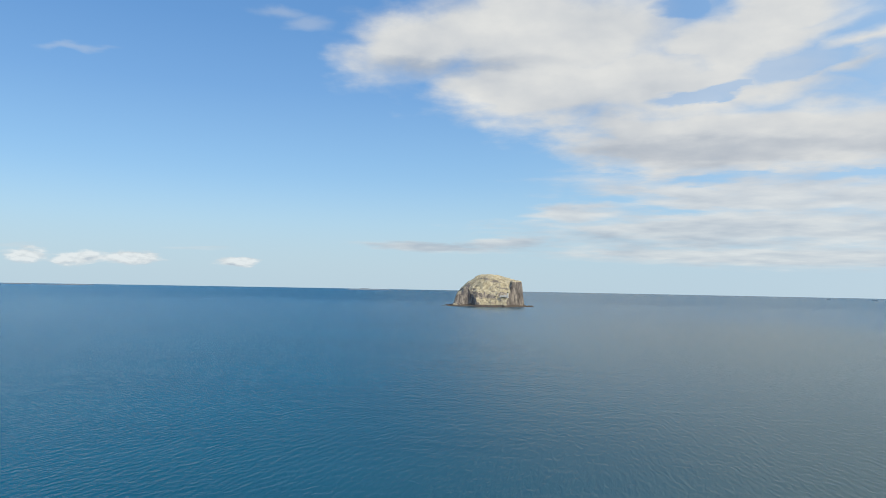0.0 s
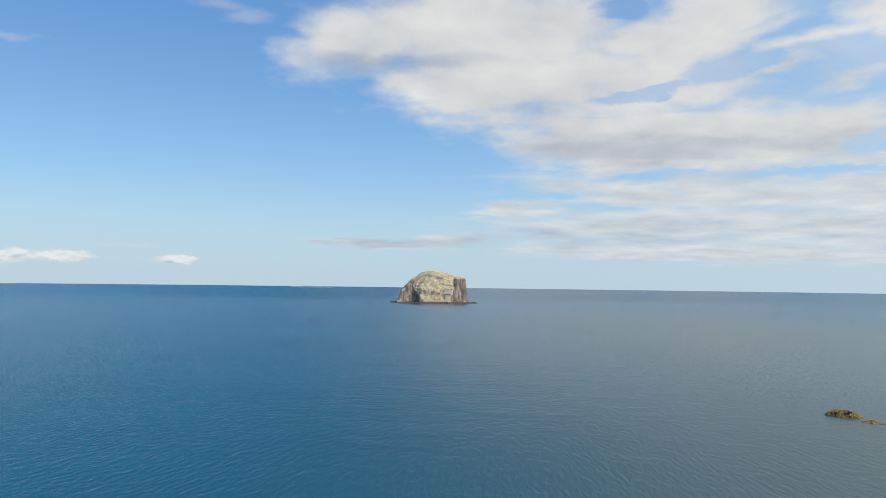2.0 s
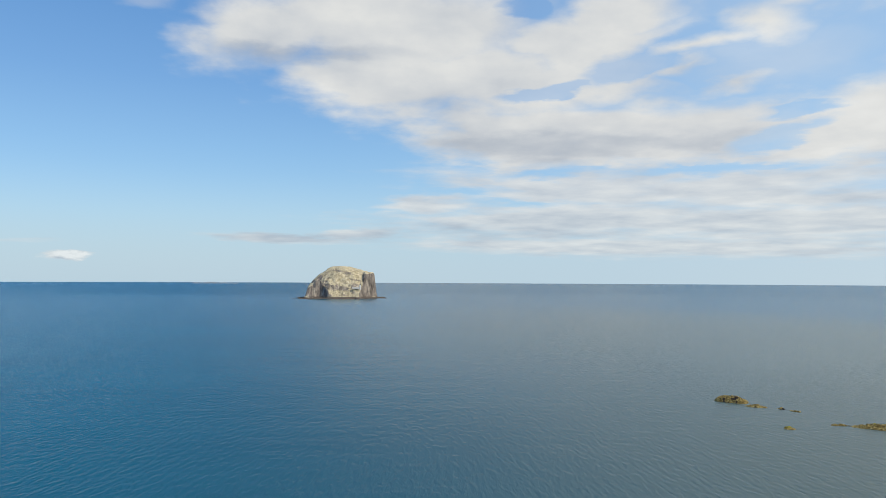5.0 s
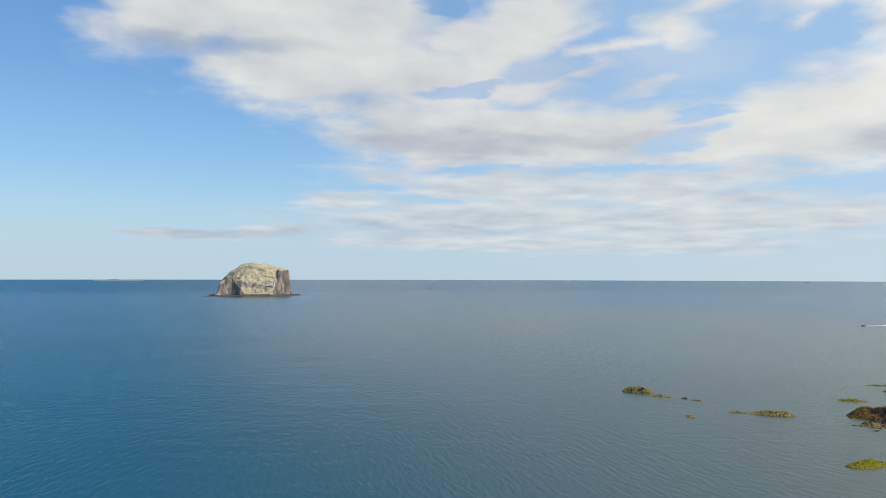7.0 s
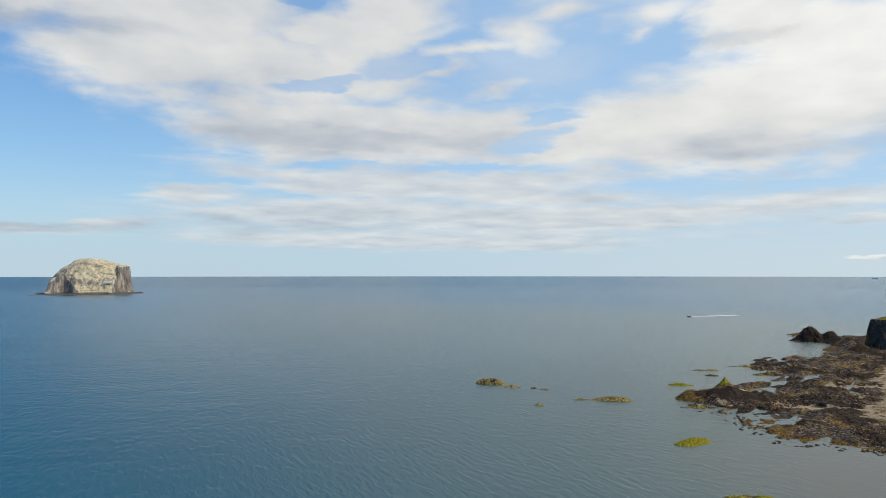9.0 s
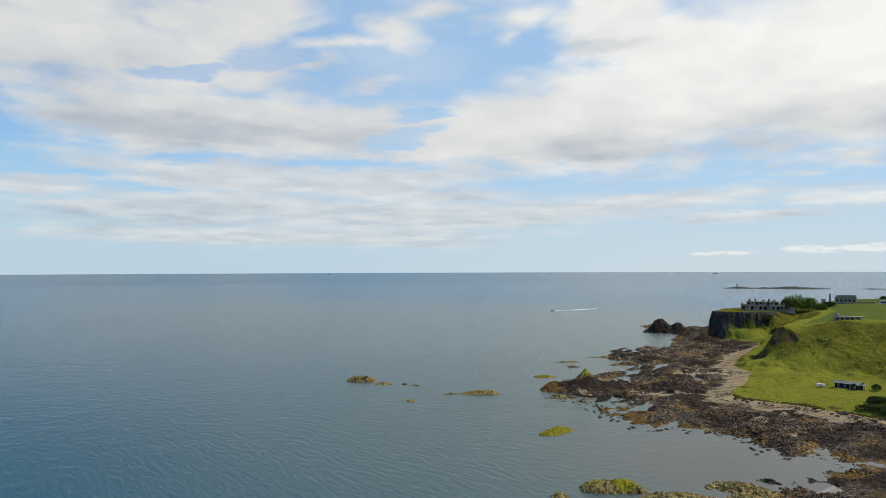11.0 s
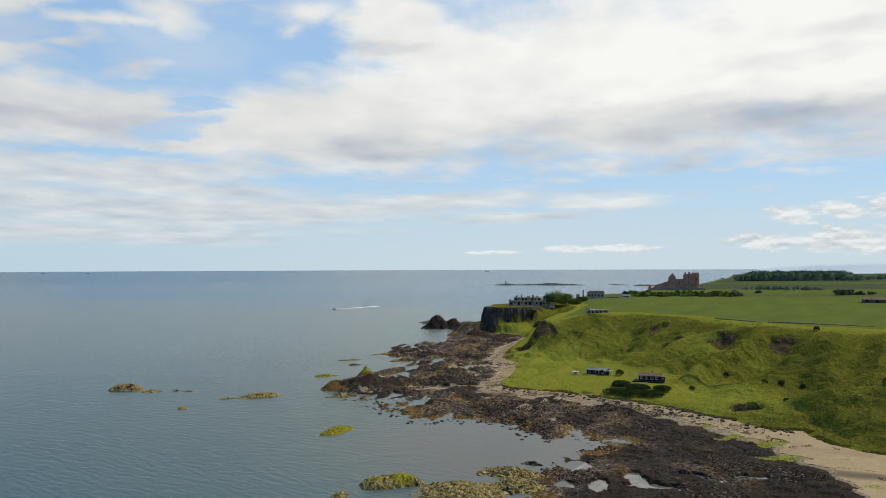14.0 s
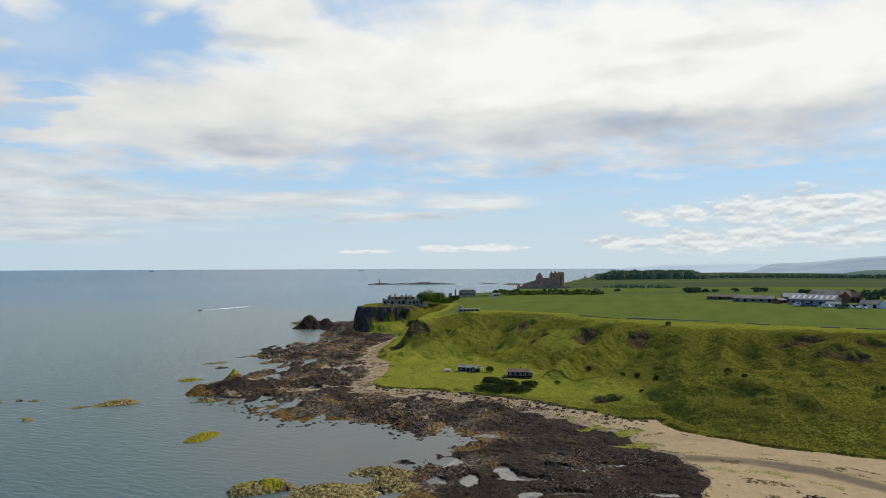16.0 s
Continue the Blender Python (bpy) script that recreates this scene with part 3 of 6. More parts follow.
    for px, py, rx, ry in SCARS:
        q = np.hypot((x - px) / rx, (y - py) / ry) + 0.35 * fbm(x, y, 5, 3)
        bl = bl - 2.6 * step(q, 1.1, 0.5) * (s1 > 4)
    bl = np.maximum(bl, 1.6 + 0.4 * fbm(x, y, 5, 3))
    top = 28 + 4.2 * np.clip(d2 / 330, 0, 1) + fbm(x, y, 120, 2) * 0.5 - step(d2, 9, 0) * 0.4
    # the headland lies lower, and the land falls away beyond the far fields
    low_head = step(y - 0.435 * x, -22, 12)
    top = top * (1 - low_head) + 24.6 * low_head
    top = top - 15 * step(x, 1800, 2600) + 4 * np.clip((np.hypot(x, y) - 2600) / 2350, 0, 1) ** 2 * step(y / x, 0.09, 0.03)
    land = np.where(on_top, top, bl)
    z = np.where(s1 > 0, land, z)
    z = np.where(on_land | (s0 > -8), z, -3)
    field = on_top & (d2 > 7 + 1.5 * fbm(x, y, 6, 2)) & ~((y - 0.34 * x > 62) & (x < 760)) & (x > 420)
    zone = np.where(field, 3, np.where(s1 > 0, 2, np.where(sandy, 1, 0)))
    return z, zone, s0, s1, s, d2, rough, np.where(reach > 1, on_sand, -99)


gx, gy = np.meshgrid(xs, ys, indexing="ij")
gz, zone, sea_d, foot_d, climb, crest_d, rough, off_sand = lay(gx, gy)


def ground_z(x, y):
    """Height of the land at one place."""
    return float(lay(np.array([float(x)]), np.array([float(y)]))[0][0])


# masks of what grows or lies on each zone
masks = np.zeros((*gx.shape, 3))
n3, n6, n20 = fbm(gx, gy, 2.6, 3, 0.6), fbm(gx, gy, 6, 4), fbm(gx, gy, 24, 4)
m = zone == 0
bare = np.maximum(step(np.hypot(gx - 290, gy - 238) + 4 * n6, 22, 12), step(np.hypot(gx - 598, gy - 394) + 5 * n6, 40, 26))
masks[..., 0] = np.where(m, np.maximum(step(10 - sea_d + 9 * n20, 0, 6) * step(n6, -0.7, 0.1) * (1 - bare), step(np.hypot(gx - 286.5, gy - 241.5) + 3 * n6, 5, 3)), 0)
masks[..., 1] = np.where(m, step(0.35 * n20 - rough * 0.9 + 0.3 * n3 + 0.2 * step(foot_d, -45, -10), 0.86, 0.96) * step(sea_d, 10, 18) * step(gy, 100, 130), 0)
masks[..., 1] = np.where(m, np.maximum(masks[..., 1], step(off_sand, -7, -1)), masks[..., 1])
for px, py, rt, rr in ((296, 205, 12, 4.5), (312, 186, 8, 4), (375, 222, 14, 6), (249, 148, 2.4, 3.0), (362, 236, 5, 3), (288, 170, 2, 3), (304, 196, 6, 3)):
    q = np.hypot(((gx - px) * 0.34 - (gy - py) * 0.94) / rt, ((gx - px) * 0.94 + (gy - py) * 0.34) / rr) + 0.45 * n6 + 0.35 * n3
    masks[..., 1] = np.where(m, np.maximum(masks[..., 1], step(q, 1.05, 0.9)), masks[..., 1])
for px, py, rt, rr in ((271, 56, 7, 3.5), (266, 47, 4, 4), (250, 39, 5, 3), (284, 67, 6, 2), (299, 101, 7, 2.0)):
    q = np.hypot(((gx - px) * 0.5 - (gy - py) * 0.87) / rt, ((gx - px) * 0.87 + (gy - py) * 0.5) / rr) + 0.6 * n6 + 0.7 * n3
    masks[..., 2] = np.where(m, np.maximum(masks[..., 2], step(q, 1.05, 0.75)), masks[..., 2])
masks[..., 2] = np.where(m, np.maximum(masks[..., 2], step(np.hypot(gx - 286.5, gy - 241.5) + 2.0 * n6, 2.6, 1.2)), masks[..., 2])
m = zone == 1
WET = [(240, 30), (238, 24), (239, 7), (236, -13), (227, -27), (214, -50), (208, -80)]
wet_d = off_line(gx, gy, WET) + 0.7 * n6
wet = step(wet_d, 4.6, 1.5)
masks[..., 0] = np.where(m, wet * 0.95 + 0.2 * step(n20, 0.1, 0.6) + 0.12 * step(gy, 60, 110) + 0.3 * step(gy, 190, 230), masks[..., 0])
# two lines of stranded weed above the wet band, patches of weed below it
wrack = np.maximum(step(off_line(gx, gy, [(243.5, 28), (244, 8), (241, -13), (232, -29), (218, -54)]) + 0.5 * n3, 0.9, 0.3) * step(n6, -0.5, 0.1),
                   step(off_line(gx, gy, [(247, 22), (248, 6), (245, -14), (236, -31)]) + 0.5 * n3, 0.7, 0.2) * step(n6, 0.0, 0.5))
drift = step(off_line(gx, gy, [(212, 18), (219, 12), (222, 2), (224, -8), (219, -20), (212, -34), (206, -60)]), 7, 1) * 0.55 + 0.7 * step(gy, 40, 60) + 0.35 * step(foot_d, -48, -60)
masks[..., 1] = np.where(m, np.maximum(step(n6 + 0.6 * n3 + drift, 0.9, 1.05), 0.75 * wrack), masks[..., 1])
masks[..., 2] = np.where(m, step(off_line(gx, gy, [(230, 22), (229, 10), (230, 1), (228, -8), (222, -18)]) + 2.6 * np.abs(n6) + 2.4 * n3, 2.8, 1.2) * 0.85, masks[..., 2])
m = zone == 2
head = step(gy, 285, 300) * step(gx, 520, 540)
cliffy = head * step(climb, 0.86, 0.78) * step(n20, 0.85, 0.3) * np.maximum(step(gy, 310, 322), step(climb + 0.15 * n6, 0.5, 0.62))
scar = cliffy
for px, py, rx, ry in SCARS:
    scar = np.maximum(scar, step(np.hypot((gx - px) / rx, (gy - py) / ry) + 0.5 * n6, 1.2, 0.6))
scar = np.maximum(scar, step(6 - foot_d + 4 * n20, 0, 5) * step(n6, -0.1, 0.4) * 0.8)
masks[..., 0] = np.where(m, scar, masks[..., 0])
# the crest is painted brighter, as the flat rim that catches the sun
masks[..., 1] = np.where(m, np.maximum(step(n20 + 0.3 * step(climb, 0.7, 1) - 0.2, 0.0, 0.8) * 0.6, step(climb + 0.05 * n6, 0.88, 0.98)), masks[..., 1])
# sunlight put into the turf colour on the northern half of the bluff
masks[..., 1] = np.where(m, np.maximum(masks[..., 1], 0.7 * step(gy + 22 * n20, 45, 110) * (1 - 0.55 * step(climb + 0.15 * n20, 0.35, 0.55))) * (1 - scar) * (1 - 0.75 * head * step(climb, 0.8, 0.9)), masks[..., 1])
PATH = [(348, 108), (349, 76), (346, 54), (341, 31), (322, 16), (306, 6), (299, -8), (295, -21), (302, -39), (312, -90)]
path_d = off_line(gx, gy, PATH)
masks[..., 2] = np.where(m, np.maximum(0.35 * step(n6 - 0.4 * n20, 0.5, 0.9), 0.6 * step(path_d, 1.3, 0.5)), masks[..., 2])
# shade put into the colour of the rough southern slope, sunlight into the shelf
slope_shade = 0.85 * step(gy + 30 * n20, 60, -20) * step(climb + 0.06 * n20, 0.36, 0.5) * step(climb, 0.97, 0.9)
masks[..., 1] = np.where(m, np.maximum(masks[..., 1] * (1 - slope_shade), 0.62 * step(climb + 0.05 * n6, 0.42, 0.3) * step(foot_d, 4, 9) * step(gy + 18 * n20, 5, 75) * (1 - scar)), masks[..., 1])
masks[..., 2] = np.where(m, np.maximum(masks[..., 2], 0.40 * slope_shade), masks[..., 2])
m = zone == 3
strip = fbm(gx, gy, 300, 2)
masks[..., 0] = np.where(m, step(crest_d, 22, 8) * 0.7 + step(gy - 0.27 * gx, 18, 40) * 0.4 * step(gx, 640, 800) * step(gx, 1000, 900), masks[..., 0])
masks[..., 1] = np.where(m, np.interp(gx + 0.12 * gy, (780, 800, 900, 920, 1040, 1060, 1350, 1370, 1450, 1470, 5000), (0, 0.5, 0.5, 0.15, 0.25, 0.9, 0.9, 0.35, 0.35, 0.8, 0.9)), masks[..., 1])
masks = np.clip(masks, 0, 1)
# black wet weed over the low platform
black = np.maximum(step(gy, 116, 84) * step(sea_d, 4, 12) * step(n20, -0.9, -0.1), bare)

quads = np.arange(gx.size).reshape(gx.shape)
quads = np.stack([quads[:-1, :-1], quads[1:, :-1], quads[1:, 1:], quads[:-1, 1:]], -1).reshape(-1, 4)
points = np.stack([gx, gy, gz], -1).reshape(-1, 3)
zone_f = zone.ravel()[quads[:, 0]]
high = points[quads, 2].max(1)
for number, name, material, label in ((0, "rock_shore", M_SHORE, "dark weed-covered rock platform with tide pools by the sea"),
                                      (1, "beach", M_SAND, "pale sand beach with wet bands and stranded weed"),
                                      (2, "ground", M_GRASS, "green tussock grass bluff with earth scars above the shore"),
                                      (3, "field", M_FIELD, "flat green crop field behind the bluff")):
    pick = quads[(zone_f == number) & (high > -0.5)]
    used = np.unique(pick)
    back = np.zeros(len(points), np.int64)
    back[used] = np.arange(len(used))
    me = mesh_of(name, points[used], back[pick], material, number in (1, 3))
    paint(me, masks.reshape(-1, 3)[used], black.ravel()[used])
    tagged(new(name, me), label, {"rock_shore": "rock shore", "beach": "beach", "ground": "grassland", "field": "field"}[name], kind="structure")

# still water left in the hollows of the platform
M_POOL, t, b = surface("tide_pool_water", 0.04, 0.5)
b.inputs["IOR"].default_value = 1.333
t.links.new(ramp(t, spread(t, 0.3, 4.0), [(0.35, (0.06, 0.055, 0.046)), (0.6, (0.145, 0.135, 0.112))]), b.inputs["Base Color"])
LEVEL = 0.012
low_f = (zone_f == 0) & (points[quads, 2].min(1) < LEVEL) & (sea_d.ravel()[quads].min(1) > 5) & (gy.ravel()[quads[:, 0]] < 104)
pick = quads[low_f]
used = np.unique(pick)
back = np.zeros(len(points), np.int64)
back[used] = np.arange(len(used))
flat_points = points[used].copy()
flat_points[:, 2] = LEVEL
tagged(new("tide_pools", mesh_of("tide_pools", flat_points, back[pick], M_POOL)), "still pale tide pools in hollows of the black rock", "tide pools", kind="stuff")

# ---- the sea: one sheet that reaches the horizon ----
rings = np.concatenate([np.linspace(0, 600, 13), np.geomspace(650, 4985, 60)])
spokes = np.linspace(0, 2 * math.pi, 181)[:-1]
rr, aa = np.meshgrid(rings, spokes, indexing="ij")
lift = 36.6 * np.clip((rr - 2900) / 2085, 0, 1) ** 2
sea_points = np.stack([rr * np.sin(aa), rr * np.cos(aa), lift], -1).reshape(-1, 3)
k = np.arange(rr.size).reshape(rr.shape)
k = np.concatenate([k, k[:, :1]], 1)
sea_faces = np.stack([k[:-1, :-1], k[:-1, 1:], k[1:, 1:], k[1:, :-1]], -1).reshape(-1, 4)
tagged(new("water", mesh_of("water", sea_points, sea_faces, M_SEA)), "blue-grey rippled open sea under a cloudy sky", "sea", kind="structure")

# ---- materials of the things ----
M_SANDSTONE = mottled("red_sandstone", (0.33, 0.155, 0.105), (0.60, 0.325, 0.225), 0.9, 0.12, 0.9, 0.6, 0.4, third=(0.28, 0.19, 0.155))
M_CONCRETE = mottled("weathered_concrete", (0.27, 0.215, 0.155), (0.50, 0.42, 0.32), 0.8, 0.15, 0.9, 0.4, 0.2, third=(0.16, 0.135, 0.105))
M_TIMBER = mottled("black_timber", (0.015, 0.013, 0.012), (0.04, 0.034, 0.03), 3.0, 0.5, 0.7, 0.3, 0.05)
M_FELT = mottled("grey_green_roof_felt", (0.16, 0.18, 0.16), (0.26, 0.28, 0.25), 1.5, 0.4, 0.8, 0.3, 0.05)
M_BROWN = mottled("brown_roof_felt", (0.12, 0.085, 0.06), (0.20, 0.145, 0.10), 1.5, 0.4, 0.8, 0.3, 0.05)
M_WHITE = mottled("white_paint", (0.66, 0.65, 0.62), (0.80, 0.79, 0.76), 2.0, 0.5, 0.5, 0.1, 0.02, third=(0.68, 0.66, 0.62))
M_METAL = mottled("grey_sheet_metal", (0.20, 0.20, 0.20), (0.30, 0.30, 0.29), 0.5, 0.1, 0.5, 0.2, 0.05, third=(0.22, 0.21, 0.20))
M_SHEET = mottled("pale_roof_light", (0.55, 0.55, 0.50), (0.70, 0.70, 0.66), 1.0, 0.3, 0.5, 0.1, 0.02)
M_ASBESTOS = mottled("brown_grey_roof_sheet", (0.17, 0.15, 0.125), (0.26, 0.235, 0.20), 0.7, 0.1, 0.8, 0.3, 0.1)
M_BRICK = mottled("red_brick", (0.16, 0.07, 0.05), (0.27, 0.13, 0.09), 1.5, 0.3, 0.9, 0.4, 0.1)
M_PANE = surface("window_glass", 0.08, 0.6)[0]
M_PANE.node_tree.nodes["Principled BSDF"].inputs["Base Color"].default_value = (0.02, 0.025, 0.03, 1)
M_DARK = mottled("dark_opening", (0.012, 0.011, 0.010), (0.025, 0.022, 0.02), 1.0, 0.3)
M_BLUE = mottled("blue_vehicle_paint", (0.03, 0.06, 0.16), (0.05, 0.09, 0.22), 0.5, 0.3, 0.35, 0.0, 0.01, 0.5)
M_TYRE = mottled("black_rubber", (0.012, 0.012, 0.012), (0.025, 0.025, 0.025), 3.0, 1.0)
M_BARK = mottled("bark", (0.05, 0.04, 0.03), (0.10, 0.08, 0.06), 2.0, 0.5)
M_WALLSTONE = mottled("dry_stone", (0.25, 0.195, 0.135), (0.43, 0.35, 0.245), 1.4, 0.2, 0.9, 0.6, 0.3)
# aerial haze is put into the base colours of the far hill and islands
M_HILL = mottled("hazy_hill", (0.31, 0.38, 0.44), (0.40, 0.46, 0.50), 0.004, 0.0016, 1.0, 0.0, 0.1, 0.0, third=(0.29, 0.36, 0.40))
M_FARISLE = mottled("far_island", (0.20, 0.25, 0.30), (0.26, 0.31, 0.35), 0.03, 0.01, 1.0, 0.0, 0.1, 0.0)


def leaf_material(name, dark, light):
    m, t, b = surface(name, 0.9, 0.0)
    isl = node(t, "ShaderNodeNewGeometry").outputs["Random Per Island"]
    c = ramp(t, isl, [(0.0, dark), (1.0, light)])
    s = spread(t, 0.12, 3.0)
    c = blend(t, smooth(t, s, 0.4, 0.7, 0.0, 0.5), c, tuple(0.8 * v for v in dark))
    t.links.new(c, b.inputs["Base Color"])
    return m


M_LEAF = leaf_material("bush_leaf", (0.036, 0.052, 0.016), (0.108, 0.130, 0.038))
M_LEAF_DARK = leaf_material("wood_leaf", (0.070, 0.105, 0.055), (0.15, 0.195, 0.105))
M_CANOPY = mottled("wood_canopy", (0.080, 0.120, 0.060), (0.15, 0.195, 0.100), 0.12, 0.02, 1.0, 0.6, 3.0, 0.0, third=(0.085, 0.125, 0.080))
M_LEAF_GREEN = leaf_material("bright_leaf", (0.075, 0.115, 0.018), (0.17, 0.22, 0.042))
M_TUFT = leaf_material("tussock_blade", (0.106, 0.104, 0.013), (0.168, 0.162, 0.026))
# copies of the tussock colour, one with sun and one with shade put in
M_TUFT_SUNLIT = leaf_material("sunlit_tussock_blade", (0.162, 0.168, 0.021), (0.248, 0.254, 0.039))
M_TUFT_DARK = leaf_material("dark_tussock_blade", (0.072, 0.066, 0.012), (0.116, 0.104, 0.022))

M_SKERRY, t, b = surface("skerry_rock", 0.8, 0.08)
g = spread(t, 1.0, 8.0, 0.7)
c = ramp(t, g, [(0.32, (0.030, 0.022, 0.012)), (0.46, (0.135, 0.100, 0.036)), (0.60, (0.37, 0.30, 0.115)), (0.76, (0.48, 0.42, 0.24))])
mk = mask(t, "mask")
c = blend(t, mk[0], c, ramp(t, g, [(0.3, (0.012, 0.010, 0.009)), (0.7, (0.06, 0.05, 0.042))]))
c = blend(t, mk[2], c, ramp(t, g, [(0.3, (0.12, 0.105, 0.010)), (0.7, (0.31, 0.285, 0.024))]))
t.links.new(c, b.inputs["Base Color"])
relief(t, b, g, 1.0, 0.5)

M_GUANO, t, b = surface("island_rock", 1.0, 0.0)
g = spread(t, 0.09, 9.0, 0.75)
c = ramp(t, g, [(0.36, (0.27, 0.235, 0.155)), (0.48, (0.47, 0.415, 0.285)), (0.62, (0.60, 0.54, 0.39)), (0.76, (0.72, 0.66, 0.51))])
mk = mask(t, "mask")
c = blend(t, mk[0], c, ramp(t, spread(t, 0.11, 8.0, 0.7, (1.0, 1.0, 0.35)), [(0.36, (0.10, 0.09, 0.085)), (0.5, (0.23, 0.205, 0.185)), (0.64, (0.44, 0.395, 0.335))]))
c = blend(t, mk[1], c, (0.115, 0.098, 0.086))
t.links.new(c, b.inputs["Base Color"])
relief(t, b, g, 0.8, 5.0)

M_FOAM, t, b = surface("foam", 0.6, 0.3)
b.inputs["Base Color"].default_value = (0.75, 0.78, 0.80, 1)
fo = spread(t, 0.7, 5.0, 0.7)
t.links.new(smooth(t, fo, 0.28, 0.45), b.inputs["Alpha"])


# ---- building helpers ----
def thing(name, place, turn, label, category, group=""):
    ob = new(name)
    ob.empty_display_size = 0.5
    ob.matrix_world = pose(*place, 0, 0, turn)
    return tagged(ob, label, category, group)


def part(name, bm, material, parent, label=""):
    me = bpy.data.meshes.new(name)
    bm.to_mesh(me)
    bm.free()
    me.materials.append(material)
    ob = new(name, me)
    ob.parent = parent
    return tagged(ob, label) if label else ob


def box(x0, x1, y0, y1, z0, z1, bm=None, bevel=0.0):
    bm = bm or bmesh.new()
    r = bmesh.ops.create_cube(bm, size=1.0)
    for v in r["verts"]:
        v.co = Vector(((x0 + x1) / 2 + v.co.x * (x1 - x0), (y0 + y1) / 2 + v.co.y * (y1 - y0), (z0 + z1) / 2 + v.co.z * (z1 - z0)))
    if bevel:
        edges = list({e for v in r["verts"] for e in v.link_edges})
        bmesh.ops.bevel(bm, geom=edges, offset=bevel, segments=1, affect="EDGES")
    return bm


def prism(outline, y0, y1, bm=None):
    """An outline in x and z, drawn out from y0 to y1."""
    bm = bm or bmesh.new()
    a = [bm.verts.new((x, y0, z)) for x, z in outline]
    b = [bm.verts.new((x, y1, z)) for x, z in outline]
    bm.faces.new(a), bm.faces.new(b[::-1])
    for i in range(len(a)):
        j = (i + 1) % len(a)
        bm.faces.new((a[j], a[i], b[i], b[j]))
    bmesh.ops.recalc_face_normals(bm, faces=bm.faces)
    return bm


def tube(r0, r1, z0, z1, x=0.0, y=0.0, n=12, bm=None):
    bm = bm or bmesh.new()
    r = bmesh.ops.create_cone(bm, cap_ends=True, segments=n, radius1=r0, radius2=r1, depth=z1 - z0)
    bmesh.ops.translate(bm, verts=r["verts"], vec=(x, y, (z0 + z1) / 2))
    return bm


def window(parent, x, z, wide, tall, y, bars=0, frame=M_WHITE):
    """A window on a wall that faces -y: a frame with a recessed pane."""
    bm, e = bmesh.new(), 0.09
    box(x - wide / 2, x + wide / 2, y - 0.07, y + 0.05, z, z + e, bm), box(x - wide / 2, x + wide / 2, y - 0.07, y + 0.05, z + tall - e, z + tall, bm)
    box(x - wide / 2, x - wide / 2 + e, y - 0.07, y + 0.05, z + e, z + tall - e, bm), box(x + wide / 2 - e, x + wide / 2, y - 0.07, y + 0.05, z + e, z + tall - e, bm)
    for i in range(bars):
        bx = x - wide / 2 + wide * (i + 1) / (bars + 1)
        box(bx - 0.04, bx + 0.04, y - 0.06, y + 0.05, z + e, z + tall - e, bm)
    w = part("window", bm, frame, parent)
    part("pane", box(x - wide / 2 + e, x + wide / 2 - e, y - 0.02, y + 0.03, z + e, z + tall - e), M_PANE, w, "dark window pane")
    return w


def spot_at(bearing, distance):
    return math.sin(radians(bearing)) * distance, math.cos(radians(bearing)) * distance


def lift_of(d):
    return 36.6 * max(0.0, (d - 2900) / 2085) ** 2


